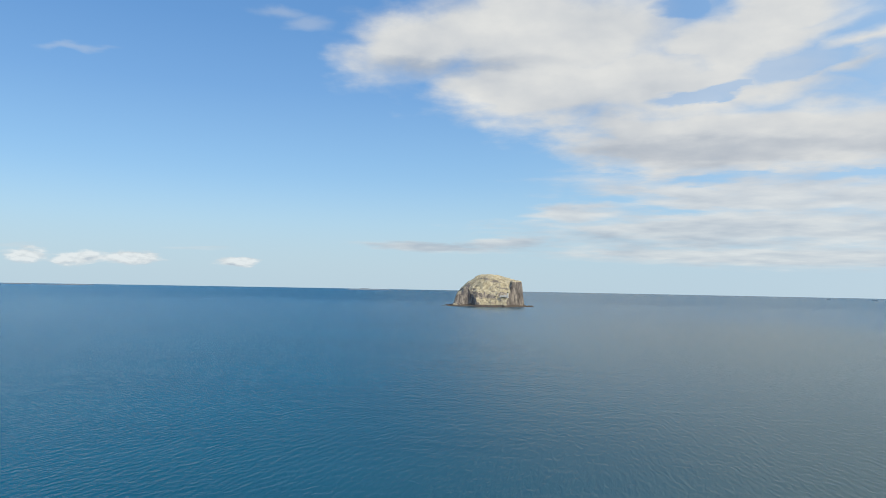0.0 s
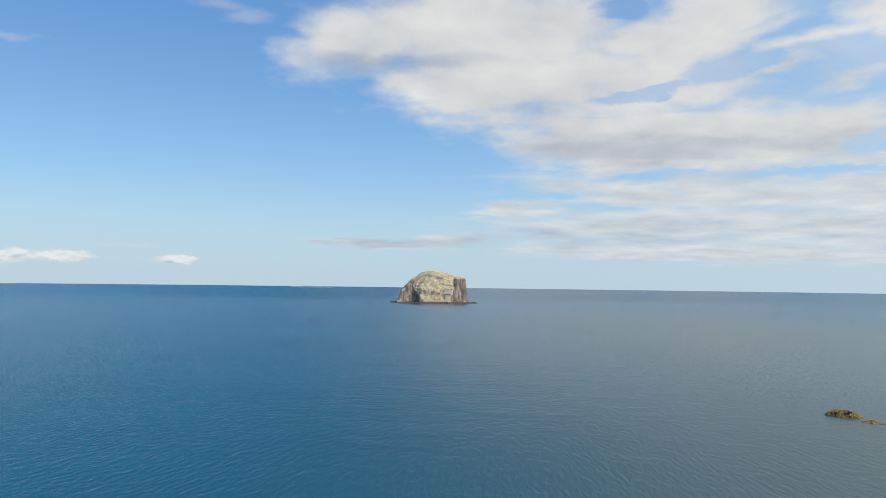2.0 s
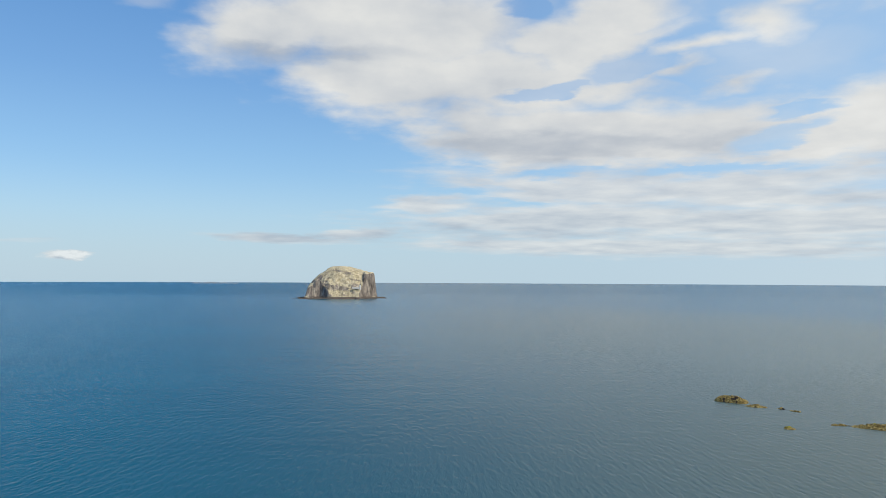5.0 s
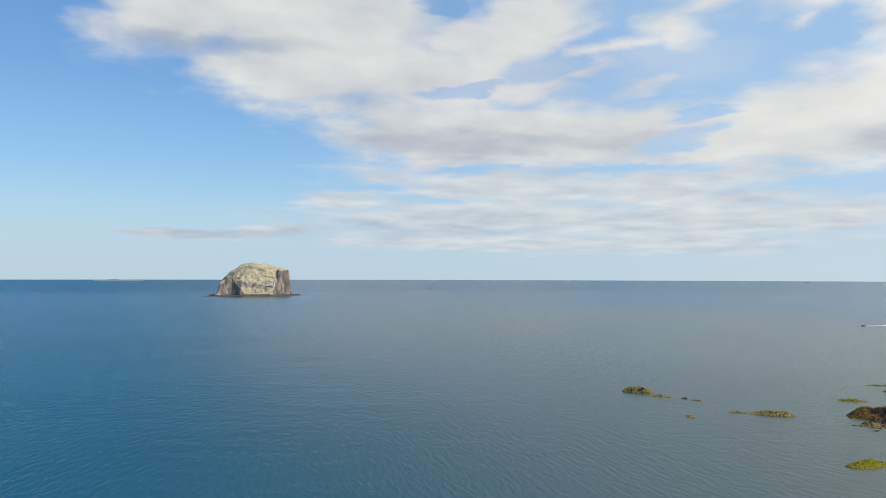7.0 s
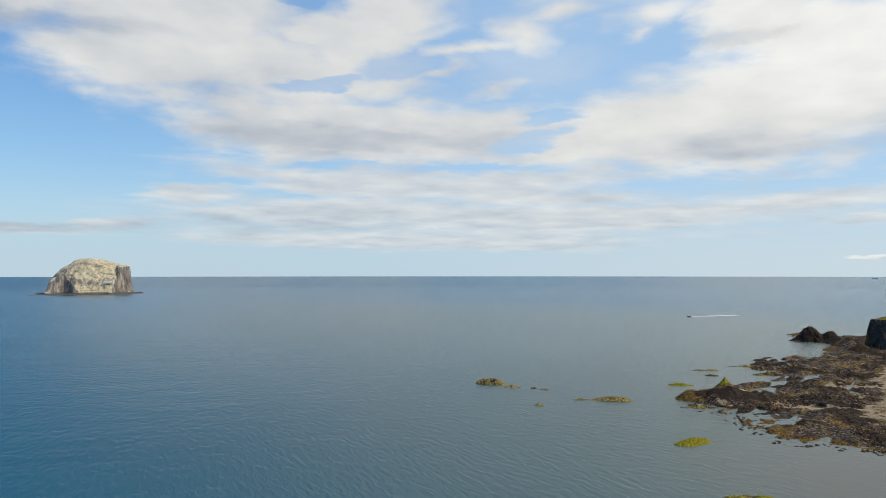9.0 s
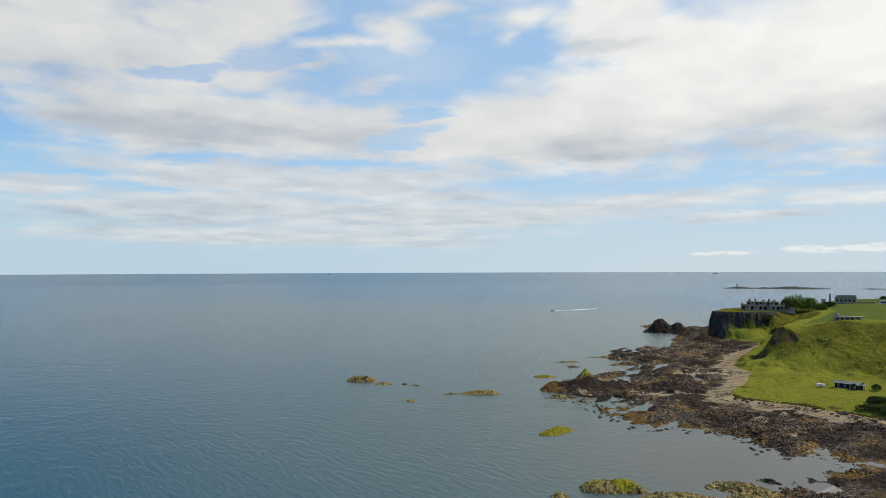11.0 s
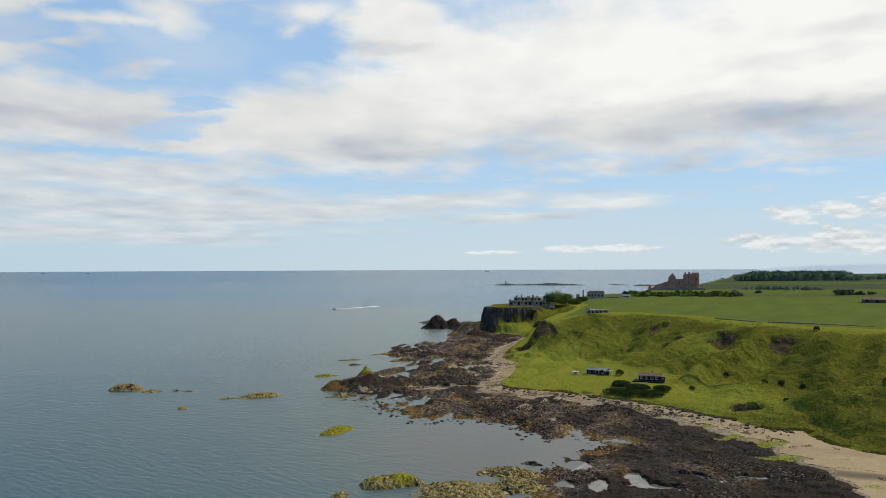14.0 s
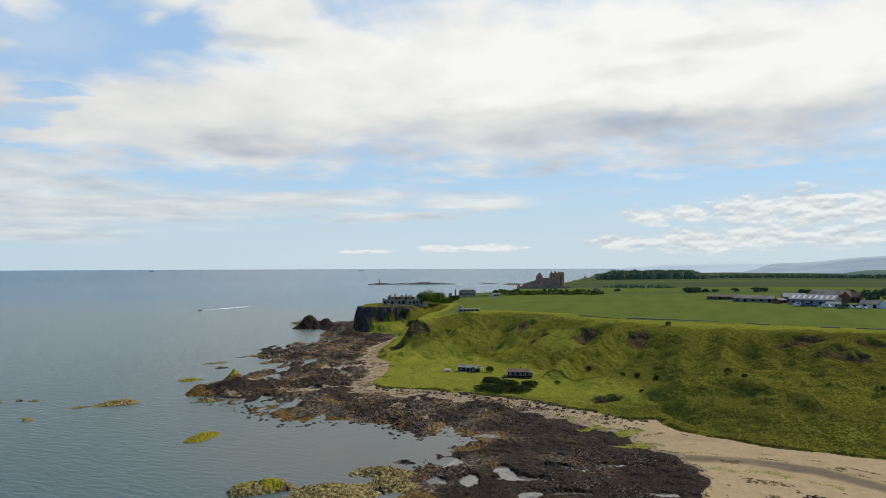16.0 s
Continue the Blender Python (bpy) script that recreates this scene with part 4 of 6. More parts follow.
# ---- the great rock island ----
def island_rock():
    n = 170
    u, v = np.meshgrid(np.linspace(-150, 165, n), np.linspace(-135, 140, n), indexing="ij")
    jag = fbm(u, v, 34, 5, 0.55)
    dome = 103 - np.where(u < 0, 0.0058, 0.0021) * (u + 4) ** 2 - (0.60 - 0.38 * np.maximum(step(u, -28, -48), step(u, 58, 78))) * np.clip(-v, 0, 200) - 0.0022 * np.clip(v, 0, 200) ** 2 + 5 * jag
    dome = np.minimum(dome, 103.5)
    shelf = 38 + 6 * jag + 0.05 * u
    front = step(v + 8 * jag, -66, -80)
    top = np.maximum(dome, shelf * front * step(u, -70, -40))
    edge = np.minimum.reduce([(u + 108) + 7 * jag + 0.10 * np.abs(v), (114 - u) + 2.5 * jag, (v + 106) + 9 * jag - 32 * step(u, -26, -72) - np.interp(u + 3 * jag, (52, 66, 112), (0, 44, 98)), (118 - v) + 8 * jag])
    middle = step(u + 32 + 0.78 * (v + 106) + 5 * jag, -5, 8) * step(u + 4 * jag, 72, 62) * step(v, 0, -20)
    wall = step(edge, -2, 13)
    low = np.clip(4.5 + edge * 0.3, -4, 5) * step(edge, -38 + 14 * jag, -6) * np.where(np.abs(v + 70) < 55, 1, 0.0)
    slope = np.interp(v + 5 * jag, (-112, -106, -100, -84, -78, -70, -58, -30, 0), (-3, 3, 9, 24, 29, 41, 53, 80, 102)) + 5 * jag - np.where(u < 0, 0.0058, 0.0021) * (u + 4) ** 2 * step(v, -95, -30)
    top = top * wall * (1 - middle) + np.minimum(slope, 103) * middle * step(edge, -6, 2)
    wall = np.maximum(wall, middle)
    z = np.maximum(top, low + 2.2 * fbm(u, v, 12, 3)) - 3.0 * (edge < -30)
    chasm = step(np.abs(u + 60 + 0.35 * (v + 80) + 8 * jag), 9, 2) * step(v, -55, -75)
    z = z - chasm * 9 * wall * (1 - middle)
    z = np.where(edge < -40, -4, z + (fbm(u, v, 9, 3) * 2.4 - 3.5 * np.abs(fbm(u, v, 30, 3)) + 1.0) * step(edge, -10, 4) * (1 - 0.65 * step(z, 55, 78)))
    du = np.gradient(z, u[:, 0], axis=0)
    dv = np.gradient(z, v[0], axis=1)
    steep = np.hypot(du, dv)
    band = step(np.abs(z - 35 - 5 * jag), 9, 4) * middle * step(v, -40, -60) * (0.45 + 0.35 * fbm(u, v, 8, 3))
    sides = np.maximum(step(u, -32, -60), 0.75 * step(u, 58, 72)) * step(z, 92, 66)
    strata = fbm(u * 0.45 + 300, z * 2.4 + 0.3 * u, 17, 4, 0.6)
    band = np.maximum(band, middle * step(strata, 0.1, 0.45) * 0.62)
    rgb = np.stack([np.maximum(step(steep + 0.45 * fbm(u, v, 14, 3) - 0.9 * (1 - sides), 0.9, 1.9), band), 0.75 * step(z + 2 * jag, 8.5, 4.0), np.zeros_like(z)], -1)
    k = np.arange(n * n).reshape(n, n)
    q = np.stack([k[:-1, :-1], k[1:, :-1], k[1:, 1:], k[:-1, 1:]], -1).reshape(-1, 4)
    pts = np.stack([u, v, z], -1).reshape(-1, 3)
    q = q[pts[q, 2].max(1) > -1.5]
    me = mesh_of("rock_island", pts, q, M_GUANO, False)
    paint(me, rgb.reshape(-1, 3))
    ob = tagged(new("rock_island", me), "steep pale rock island whitened by seabirds, in open sea", "island")
    ob.matrix_world = pose(*spot_at(2.42, 2345), 0, 0, 0, -2.42)
    # a ledge on the front, about 34 m up
    column = z[np.argmin(np.abs(u[:, 0] - 46))]
    return ob, v[0][np.argmax(column > 31)] - 4


isle, ledge_v = island_rock()
lx, ly = spot_at(2.42, 2345)
along_x, along_y = math.cos(radians(2.42)), -math.sin(radians(2.42))
light_house = thing("lighthouse", (lx + 46 * along_x - ledge_v * along_y, ly + 46 * along_y + ledge_v * along_x, 34), -2.4, "small white lighthouse with walled houses on the island", "lighthouse")
part("tower", tube(3.2, 2.6, -5, 10, 11, -1, 12), M_WHITE, light_house)
part("lantern", tube(1.7, 1.5, 10, 12.5, 11, -1, 10), M_PANE, light_house)
part("wall", box(-14, 11, -3.2, 0.4, -2.5, 3.0), M_WHITE, light_house)
part("house", prism([(-2, -4), (6, -4), (6, 3), (2, 5), (-2, 3)], 1, 7), M_WHITE, light_house)


# ---- skerries ----
def skerry(place, turn, long, wide, tall, seed, dark=0.3, algae=0.0, label="", boxy=False):
    nx, ny = int(min(110, max(24, long * 5))), int(min(70, max(18, wide * 5)))
    u, v = np.meshgrid(np.linspace(-1.15, 1.15, nx), np.linspace(-1.15, 1.15, ny), indexing="ij")
    x, y = u * long / 2, v * wide / 2
    s = 31.7 * seed
    a, f = fbm(x + s, y + s, max(1.5, wide * 0.7), 4, 0.55), fbm(x - s, y + 2 * s, 0.9, 3)
    q = np.hypot(u, v) ** 1.3 + 0.42 * a
    if boxy:
        q = 0.15 + (u ** 4 + v ** 4) ** 0.8 * 0.9 + 0.3 * a
    tall = tall * 1.25
    z = tall * (1.05 - q) * (1 + 0.5 * a) * 1.2
    z = np.floor(z / 0.45) * 0.27 + z * 0.4 + 0.42 * f * step(z, -0.6, 0.4)
    rgb = np.stack([step(fbm(x + 2 * s, y, 2.5, 3) + dark * 2 - 1, -0.2, 0.5), np.zeros_like(z), step(z / tall + 0.5 * a + algae * 2 - 1.2, 0.0, 0.6) * (algae > 0)], -1)
    k = np.arange(nx * ny).reshape(nx, ny)
    fq = np.stack([k[:-1, :-1], k[1:, :-1], k[1:, 1:], k[:-1, 1:]], -1).reshape(-1, 4)
    pts = np.stack([x, y, np.maximum(z, -1.2)], -1).reshape(-1, 3)
    fq = fq[pts[fq, 2].max(1) > -0.9]
    me = mesh_of("skerry", pts, fq, M_SKERRY, False)
    paint(me, rgb.reshape(-1, 3))
    ob = tagged(new("skerry", me), label, "rock", "rocks in the sea")
    ob.matrix_world = pose(*place, 0, 0, 0, turn)
    return ob


OCHRE = "low ochre weed-covered rock awash in the sea"
YELLOW = "yellow-green algae-covered rock awash in the sea"
BLACK = "dark craggy rock with a pale top in the sea"
skerry((213, 337), -48, 16, 8.5, 2.3, 5, 0.34, 0.12, label=BLACK, boxy=True)
skerry((217, 321), -40, 9.5, 5, 0.9, 2, 0.2, label=OCHRE)
skerry((225, 313.5), -50, 5, 3, 0.7, 3, 0.7, label=BLACK)
skerry((227.5, 306.5), -50, 5, 2, 0.4, 4, 0.3, label=OCHRE)
skerry((198.5, 271.5), -45, 5.5, 4, 0.7, 5, 0.2, 0.3, OCHRE)
skerry((238, 265), -32, 22, 8, 1.6, 6, 0.12, 0.25, OCHRE)
skerry((225, 274), -30, 10, 3, 0.5, 16, 0.4, 0.0, OCHRE)
skerry((301, 284), -42, 14, 6, 0.9, 7, 0.0, 0.9, YELLOW)
skerry((203, 186), 4, 16, 7, 1.4, 8, 0.0, 1.0, YELLOW)
skerry((162.5, 128.5), -41, 18, 7.5, 2.2, 9, 0.25, 0.42, "long ochre rock with a green algae top in the sea", True)
skerry((147.5, 134), -40, 5, 4.5, 0.9, 11, 0.4, 0.0, OCHRE)
skerry((168, 109), -55, 25, 17, 1.6, 12, 0.1, 0.15, OCHRE)
skerry((190, 106), -70, 22, 13, 1.5, 13, 0.15, 0.0, OCHRE)
skerry((180, 98), -70, 19, 13, 1.5, 17, 0.2, 0.0, OCHRE)
skerry((203, 104.5), -78, 6.5, 3, 0.7, 14, 0.7, 0.0, BLACK)
skerry((345, 300), -40, 9, 4, 0.7, 18, 0.8, 0.0, BLACK)
skerry((372, 288), -40, 9, 3, 0.5, 19, 0.8, 0.0, BLACK)
skerry((400, 318), -35, 15, 5, 0.6, 20, 0.3, 0.1, OCHRE)
skerry((360, 318), -35, 20, 4, 0.5, 21, 0.3, 0.1, OCHRE)
skerry((258, 233), -60, 8, 6, 1.0, 22, 0.1, 0.0, OCHRE)


# ---- boulders and stones ----
def stone_mesh(name, seed, sub, material):
    bm = bmesh.new()
    bmesh.ops.create_icosphere(bm, subdivisions=sub, radius=1.0)
    r = np.random.default_rng(seed)
    off = Vector(r.random(3) * 50)
    for v in bm.verts:
        v.co *= 1 + 0.45 * noise.noise(v.co * 1.3 + off)
        v.co.z *= 0.62
    me = bpy.data.meshes.new(name)
    bm.to_mesh(me)
    bm.free()
    me.materials.append(material)
    return me


def pebble_material(name, stops):
    m, t, b = surface(name, 0.8, 0.05)
    c = ramp(t, node(t, "ShaderNodeNewGeometry").outputs["Random Per Island"], stops)
    c = blend(t, 1.0, c, ramp(t, spread(t, 3.0), [(0.3, 0.7), (0.7, 1.1)]), "MULTIPLY")
    t.links.new(c, b.inputs["Base Color"])
    return m


M_PEBBLE = pebble_material("mixed_stones", [(0.0, (0.012, 0.009, 0.007)), (0.5, (0.06, 0.042, 0.03)), (0.8, (0.14, 0.10, 0.065)), (1.0, (0.30, 0.245, 0.19))])
M_COBBLE = pebble_material("mixed_cobbles", [(0.0, (0.030, 0.024, 0.018)), (0.6, (0.100, 0.082, 0.062)), (1.0, (0.27, 0.225, 0.17))])
M_STONE = mottled("shore_boulder", (0.022, 0.017, 0.013), (0.085, 0.062, 0.042), 2.0, 0.3, 0.7, 0.5, 0.1)
M_PALESTONE = mottled("grey_boulder", (0.038, 0.030, 0.023), (0.125, 0.100, 0.076), 2.0, 0.3, 0.8, 0.5, 0.1)
shapes = [stone_mesh("boulder", i, 2, M_STONE) for i in range(5)]
pale = [stone_mesh("boulder", 20 + i, 2, M_PALESTONE) for i in range(3)]
rnd = np.random.default_rng(11)


def scatter(count, box_, test, tries=60):
    """Plan places in a box where test(zone, sea distance, foot distance, height) holds."""
    out = np.zeros((0, 3))
    for turn_ in range(tries):
        x, y = rnd.uniform(box_[0], box_[1], 4 * count), rnd.uniform(box_[2], box_[3], 4 * count)
        z, zn, s0, s1, *_ = lay(x, y)
        ok = test(zn, s0, s1, z, x, y)
        out = np.concatenate([out, np.stack([x, y, z], 1)[ok]])
        if len(out) >= count:
            break
    return out[:count]


for x, y, z in scatter(130, (205, 300, 120, 240), lambda zn, s0, s1, z, x, y: (zn == 0) & (s0 > -5) & (s0 < 6)):
    ob = tagged(new("boulder", shapes[rnd.integers(5)]), "rounded brown boulder at the water's edge", "boulder", "boulders along the shore")
    r = rnd.uniform(0.3, 0.85)
    ob.matrix_world = pose(x, y, max(z, -0.15) + 0.1 * r, 0, 0, rnd.uniform(0, 360)) @ Matrix.Diagonal((r * 1.2, r, r, 1))
for x, y, z in scatter(110, (270, 325, 40, 175), lambda zn, s0, s1, z, x, y: (s1 > -5) & (s1 < 1.5)):
    ob = tagged(new("boulder", pale[rnd.integers(3)]), "grey storm-beach boulder at the foot of the grass", "boulder", "boulders below the bluff")
    r = rnd.uniform(0.35, 0.9)
    ob.matrix_world = pose(x, y, z + 0.15 * r, 0, 0, rnd.uniform(0, 360)) @ Matrix.Diagonal((r * 1.2, r, r, 1))


def strew(name, places, sizes, base_v, base_f, material, squash=0.65):
    """Many small shapes joined in one mesh."""
    n, kv = len(places), len(base_v)
    ang = rnd.uniform(0, 2 * math.pi, n)
    ca, sa = np.cos(ang)[:, None], np.sin(ang)[:, None]
    bv = base_v[None] * sizes[:, None, None] * rnd.uniform(0.7, 1.3, (n, 1, 3))
    x, y = bv[..., 0] * ca - bv[..., 1] * sa, bv[..., 0] * sa + bv[..., 1] * ca
    v = np.stack([x + places[:, None, 0], y + places[:, None, 1], bv[..., 2] * squash + places[:, None, 2]], -1).reshape(-1, 3)
    f = (base_f[None] + (np.arange(n) * kv)[:, None, None]).reshape(-1, base_f.shape[1])
    return mesh_of(name, v, f, material, False)


OCT_V = np.array([(1, 0, 0), (-0.2, 0.9, 0.1), (-0.8, -0.5, 0), (0.1, -0.9, -0.1), (0.1, 0.1, 1), (0, 0, -1)])
OCT_F = np.array([(0, 1, 4), (1, 2, 4), (2, 3, 4), (3, 0, 4), (1, 0, 5), (2, 1, 5), (3, 2, 5), (0, 3, 5)])
spots = scatter(16000, (150, 440, -10, 310), lambda zn, s0, s1, z, x, y: (zn == 0) & (z > -0.1) & (fbm(x, y, 18, 2) > np.where(y > 160, 0.25, np.where(y < 100, 0.35, -0.05))))
tagged(new("shore_stones", strew("shore_stones", spots, rnd.uniform(0.15, 0.6, len(spots)) ** 1.2, OCT_V, OCT_F, M_PEBBLE)), "loose dark stones strewn over the rock platform", "stones", kind="stuff")
spots = scatter(900, (255, 330, 42, 200), lambda zn, s0, s1, z, x, y: (s1 > -9) & (s1 < 1) & (fbm(x, y, 9, 2) > -0.1))
tagged(new("beach_stones", strew("beach_stones", spots, rnd.uniform(0.12, 0.42, len(spots)), OCT_V, OCT_F, M_COBBLE)), "grey cobbles along the top of the beach", "stones", kind="stuff")

# ---- tussocks on the bluff ----
MOUND_V = np.array([(0.62, 0.05, -0.15), (0.0, 0.6, -0.15), (-0.6, 0.0, -0.15), (0.05, -0.62, -0.15), (0.15, 0.1, 0.55), (-0.2, -0.1, 0.5)])
MOUND_F = np.array([(0, 1, 4), (1, 2, 5), (2, 3, 5), (3, 0, 4), (1, 5, 4), (3, 4, 5)])
spots = scatter(85000, (250, 520, -120, 265), lambda zn, s0, s1, z, x, y: (zn == 2) & (s1 > 0.5) & (fbm(x, y, 9, 3) > -0.7) & (off_line(x, y, PATH) > 1.1))
up_slope = lay(spots[:, 0], spots[:, 1])[4]
patch = fbm(spots[:, 0], spots[:, 1], 24, 4)
# sun and shade on the slope, put into the colour of the tussocks
sunlit = (spots[:, 1] + 26 * patch + rnd.uniform(-28, 28, len(spots)) > 78 + 45 * step(up_slope, 0.3, 0.6)) | (up_slope > 0.9) | ((up_slope + 0.1 * patch < 0.36) & (spots[:, 1] + 15 * patch + rnd.uniform(-25, 25, len(spots)) > 45))
shaded = ~sunlit & (spots[:, 1] + 30 * patch + rnd.uniform(-30, 30, len(spots)) < 22) & (up_slope < 0.93)
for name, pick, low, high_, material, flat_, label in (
        ("sunlit_tussocks", sunlit, 0.28, 0.7, M_TUFT_SUNLIT, 0.28, "sunlit green grass tufts on the bluff around the chalets"),
        ("grass_tussocks", ~sunlit & ~shaded, 0.35, 0.9, M_TUFT, 0.32, "yellow-green grass tussocks on the bluff"),
        ("shaded_tussocks", shaded, 0.35, 0.95, M_TUFT_DARK, 0.34, "dark shaded rough grass on the upper bluff")):
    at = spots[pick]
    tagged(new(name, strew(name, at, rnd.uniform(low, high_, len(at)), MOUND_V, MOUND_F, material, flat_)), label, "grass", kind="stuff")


spots = scatter(3200, (245, 325, -110, 175), lambda zn, s0, s1, z, x, y: (s1 > 0.2) & (s1 < 2.6) & (fbm(x, y, 7, 3) > -0.5))
tagged(new("bank_grass", strew("bank_grass", spots, rnd.uniform(0.35, 0.95, len(spots)), MOUND_V, MOUND_F, M_TUFT_DARK, 0.8)), "dark overhanging grass along the bank above the beach", "grass", kind="stuff")


# ---- bushes and trees ----
def leaf_cloud(blobs, count, size, seed):
    """Leaf sprays scattered through the outer parts of several blobs (x, y, z, rx, ry, rz)."""
    r = np.random.default_rng(seed)
    pts = []
    share = np.array([b[3] * b[4] + b[4] * b[5] for b in blobs])
    for b, c in zip(blobs, np.maximum(8, share / share.sum() * count).astype(int)):
        d = r.normal(size=(c, 3))
        d /= np.linalg.norm(d, axis=1)[:, None]
        d[:, 2] = np.where(d[:, 2] < -0.35, -d[:, 2], d[:, 2])
        k = r.uniform(0.62, 1.08, c)[:, None]
        pts.append(np.array(b[:3]) + d * np.array(b[3:]) * k)
    p = np.concatenate(pts)
    n = len(p)
    a, w = r.normal(size=(n, 3)), r.normal(size=(n, 3))
    a /= np.linalg.norm(a, axis=1)[:, None]
    w -= (w * a).sum(1)[:, None] * a
    w /= np.linalg.norm(w, axis=1)[:, None]
    s = size * r.uniform(0.5, 1.3, n)[:, None]
    v = np.stack([p - a * s, p + w * s * 0.7, p + a * s, p - w * s * 0.7], 1).reshape(-1, 3)
    return v, np.arange(n * 4).reshape(n, 4)


def stems(bm, r, tall, spread_, count, seed):
    q = np.random.default_rng(seed)
    for i in range(count):
        a = q.uniform(0, 6.28)
        m = Matrix.Rotation(q.uniform(0.15, 0.7), 4, Vector((math.cos(a), math.sin(a), 0)))
        c = bmesh.ops.create_cone(bm, cap_ends=True, segments=6, radius1=r * 0.6, radius2=r * 0.25, depth=tall)
        bmesh.ops.translate(bm, verts=c["verts"], vec=(0, 0, tall / 2))
        bmesh.ops.transform(bm, verts=c["verts"], matrix=m)
        bmesh.ops.translate(bm, verts=c["verts"], vec=(q.uniform(-1, 1) * spread_, q.uniform(-1, 1) * spread_, 0))


def bush(place, turn, blobs, count, size, seed, material, label, category="bush", group="", trunk=0.15, trunk_tall=1.6):
    ob = thing("bush" if category == "bush" else "tree", place, turn, label, category, group)
    v, f = leaf_cloud(blobs, count, size, seed)
    crown = new("crown", mesh_of("crown", v, f, material, False))
    crown.parent = ob
    bm = bmesh.new()
    if category == "tree":
        tube(trunk * 1.3, trunk * 0.8, -0.3, trunk_tall, 0, 0, 8, bm)
        for i in range(4):
            limb = bmesh.new()
            stems(limb, trunk, trunk_tall * 1.1, 0.1, 1, seed * 7 + i)
            bmesh.ops.translate(limb, verts=limb.verts, vec=(0, 0, trunk_tall * 0.8))
            part("limb", limb, M_BARK, ob)
        part("trunk", bm, M_BARK, ob)
    else:
        bm.free()
        for i in range(3):
            stem = bmesh.new()
            stems(stem, trunk, trunk_tall, max(b[3] for b in blobs) * 0.4, 1, seed * 7 + i)
            part("stem", stem, M_BARK, ob)
    return ob


def gz_at(x, y):
    return ground_z(x, y) - 0.1


DARKBUSH = "dense dark green coastal bush below the chalets"
for bx, by, rx, ry, rz, s in ((316, 119, 6, 4, 1.5, 1), (314, 111, 6.5, 5, 1.8, 2), (316, 103, 5.5, 4.5, 1.5, 3), (329, 121, 4.5, 4, 1.8, 4), (325, 101, 4, 4, 1.3, 5), (325, 112, 5.5, 5, 1.8, 6)):
    blobs = [(0, 0, rz * 0.5, rx, ry, rz)] + [(rnd.uniform(-1, 1) * rx * 0.6, rnd.uniform(-1, 1) * ry * 0.6, rz * rnd.uniform(0.5, 0.9), rx * 0.5, ry * 0.5, rz * 0.55) for _ in range(5)]
    bush((bx, by, gz_at(bx, by)), -70, blobs, 2600, 0.3, s, M_LEAF, DARKBUSH, group="bushes below the chalets")
bush((356, 132, gz_at(356, 132)), 0, [(0, 0, 1.3, 2.2, 2.0, 1.6), (1, 0.4, 1.8, 1.2, 1.1, 1.1)], 500, 0.35, 7, M_LEAF, "round dark bush beside the black chalet")
for i, (bx, by, r) in enumerate(((334, 15, 2.0), (311, 8, 1.0), (354, 56, 1.6), (311, 48, 1.0), (421, 49, 2.0), (365, 82, 1.7), (341, 92, 1.4), (322, -40, 2.4), (358, 48, 1.4), (354, 63, 1.6))):
    bush((bx, by, gz_at(bx, by)), 40 * i, [(0, 0, r * 0.5, r, r * 0.8, r * 0.8), (r * 0.5, 0.2, r * 0.7, r * 0.5, r * 0.5, r * 0.5)], 260, 0.3, 30 + i, M_LEAF, "small dark gorse bush on the grass bluff", group="gorse on the bluff", trunk_tall=0.8)

# ---- chalets under the bluff ----
hx, hy = 356, 143.5
hut = thing("chalet", (hx, hy, gz_at(hx, hy) + 0.2), -92, "long black timber chalet with a pale felt roof on grass", "chalet")
hut.matrix_world = hut.matrix_world @ Matrix.Diagonal((0.86, 0.86, 0.9, 1))
part("plinth", box(-6.4, 6.4, -2.9, 2.9, -0.8, 0.25, bevel=0.04), M_CONCRETE, hut)
part("wall", prism([(-2.8, 0.25), (2.8, 0.25), (2.8, 2.6), (0, 3.5), (-2.8, 2.6)], -6.2, 6.2), M_TIMBER, hut).matrix_local = pose(0, 0, 0, 0, 0, -90)
roof_a = prism([(-3.4, 2.5), (0, 3.62), (3.4, 2.5), (3.4, 2.66), (0, 3.80), (-3.4, 2.66)], -6.7, 6.7)
part("roof", roof_a, M_FELT, hut).matrix_local = pose(0, 0, 0, 0, 0, -90)
for wx_ in (-4.2, -0.9):
    window(hut, wx_, 1.05, 1.1, 1.0, -2.82, 0)
part("door", box(1.2, 2.1, -2.86, -2.78, 0.25, 2.25), M_FELT, hut, "grey plank door")
part("wing_wall", prism([(3.0, 0.25), (6.3, 0.25), (6.3, 2.5), (4.65, 3.3), (3.0, 2.5)], -4.6, -2.7), M_TIMBER, hut)
part("wing_roof", prism([(2.6, 2.42), (4.65, 3.42), (6.7, 2.42), (6.7, 2.58), (4.65, 3.60), (2.6, 2.58)], -5.0, -2.0), M_FELT, hut)
window(hut, 4.65, 0.9, 1.5, 1.2, -4.62, 1)
deck = part("veranda", box(6.2, 8.4, -2.6, 2.4, -0.7, 0.2, bevel=0.03), M_TIMBER, hut)
for px_, py_ in ((8.3, -2.5), (8.3, -0.1), (8.3, 2.3)):
    part("post", box(px_ - 0.07, px_ + 0.07, py_ - 0.07, py_ + 0.07, 0.2, 2.5), M_WHITE, hut)
part("veranda_roof", box(6.2, 8.7, -2.9, 2.7, 2.5, 2.62), M_FELT, hut)

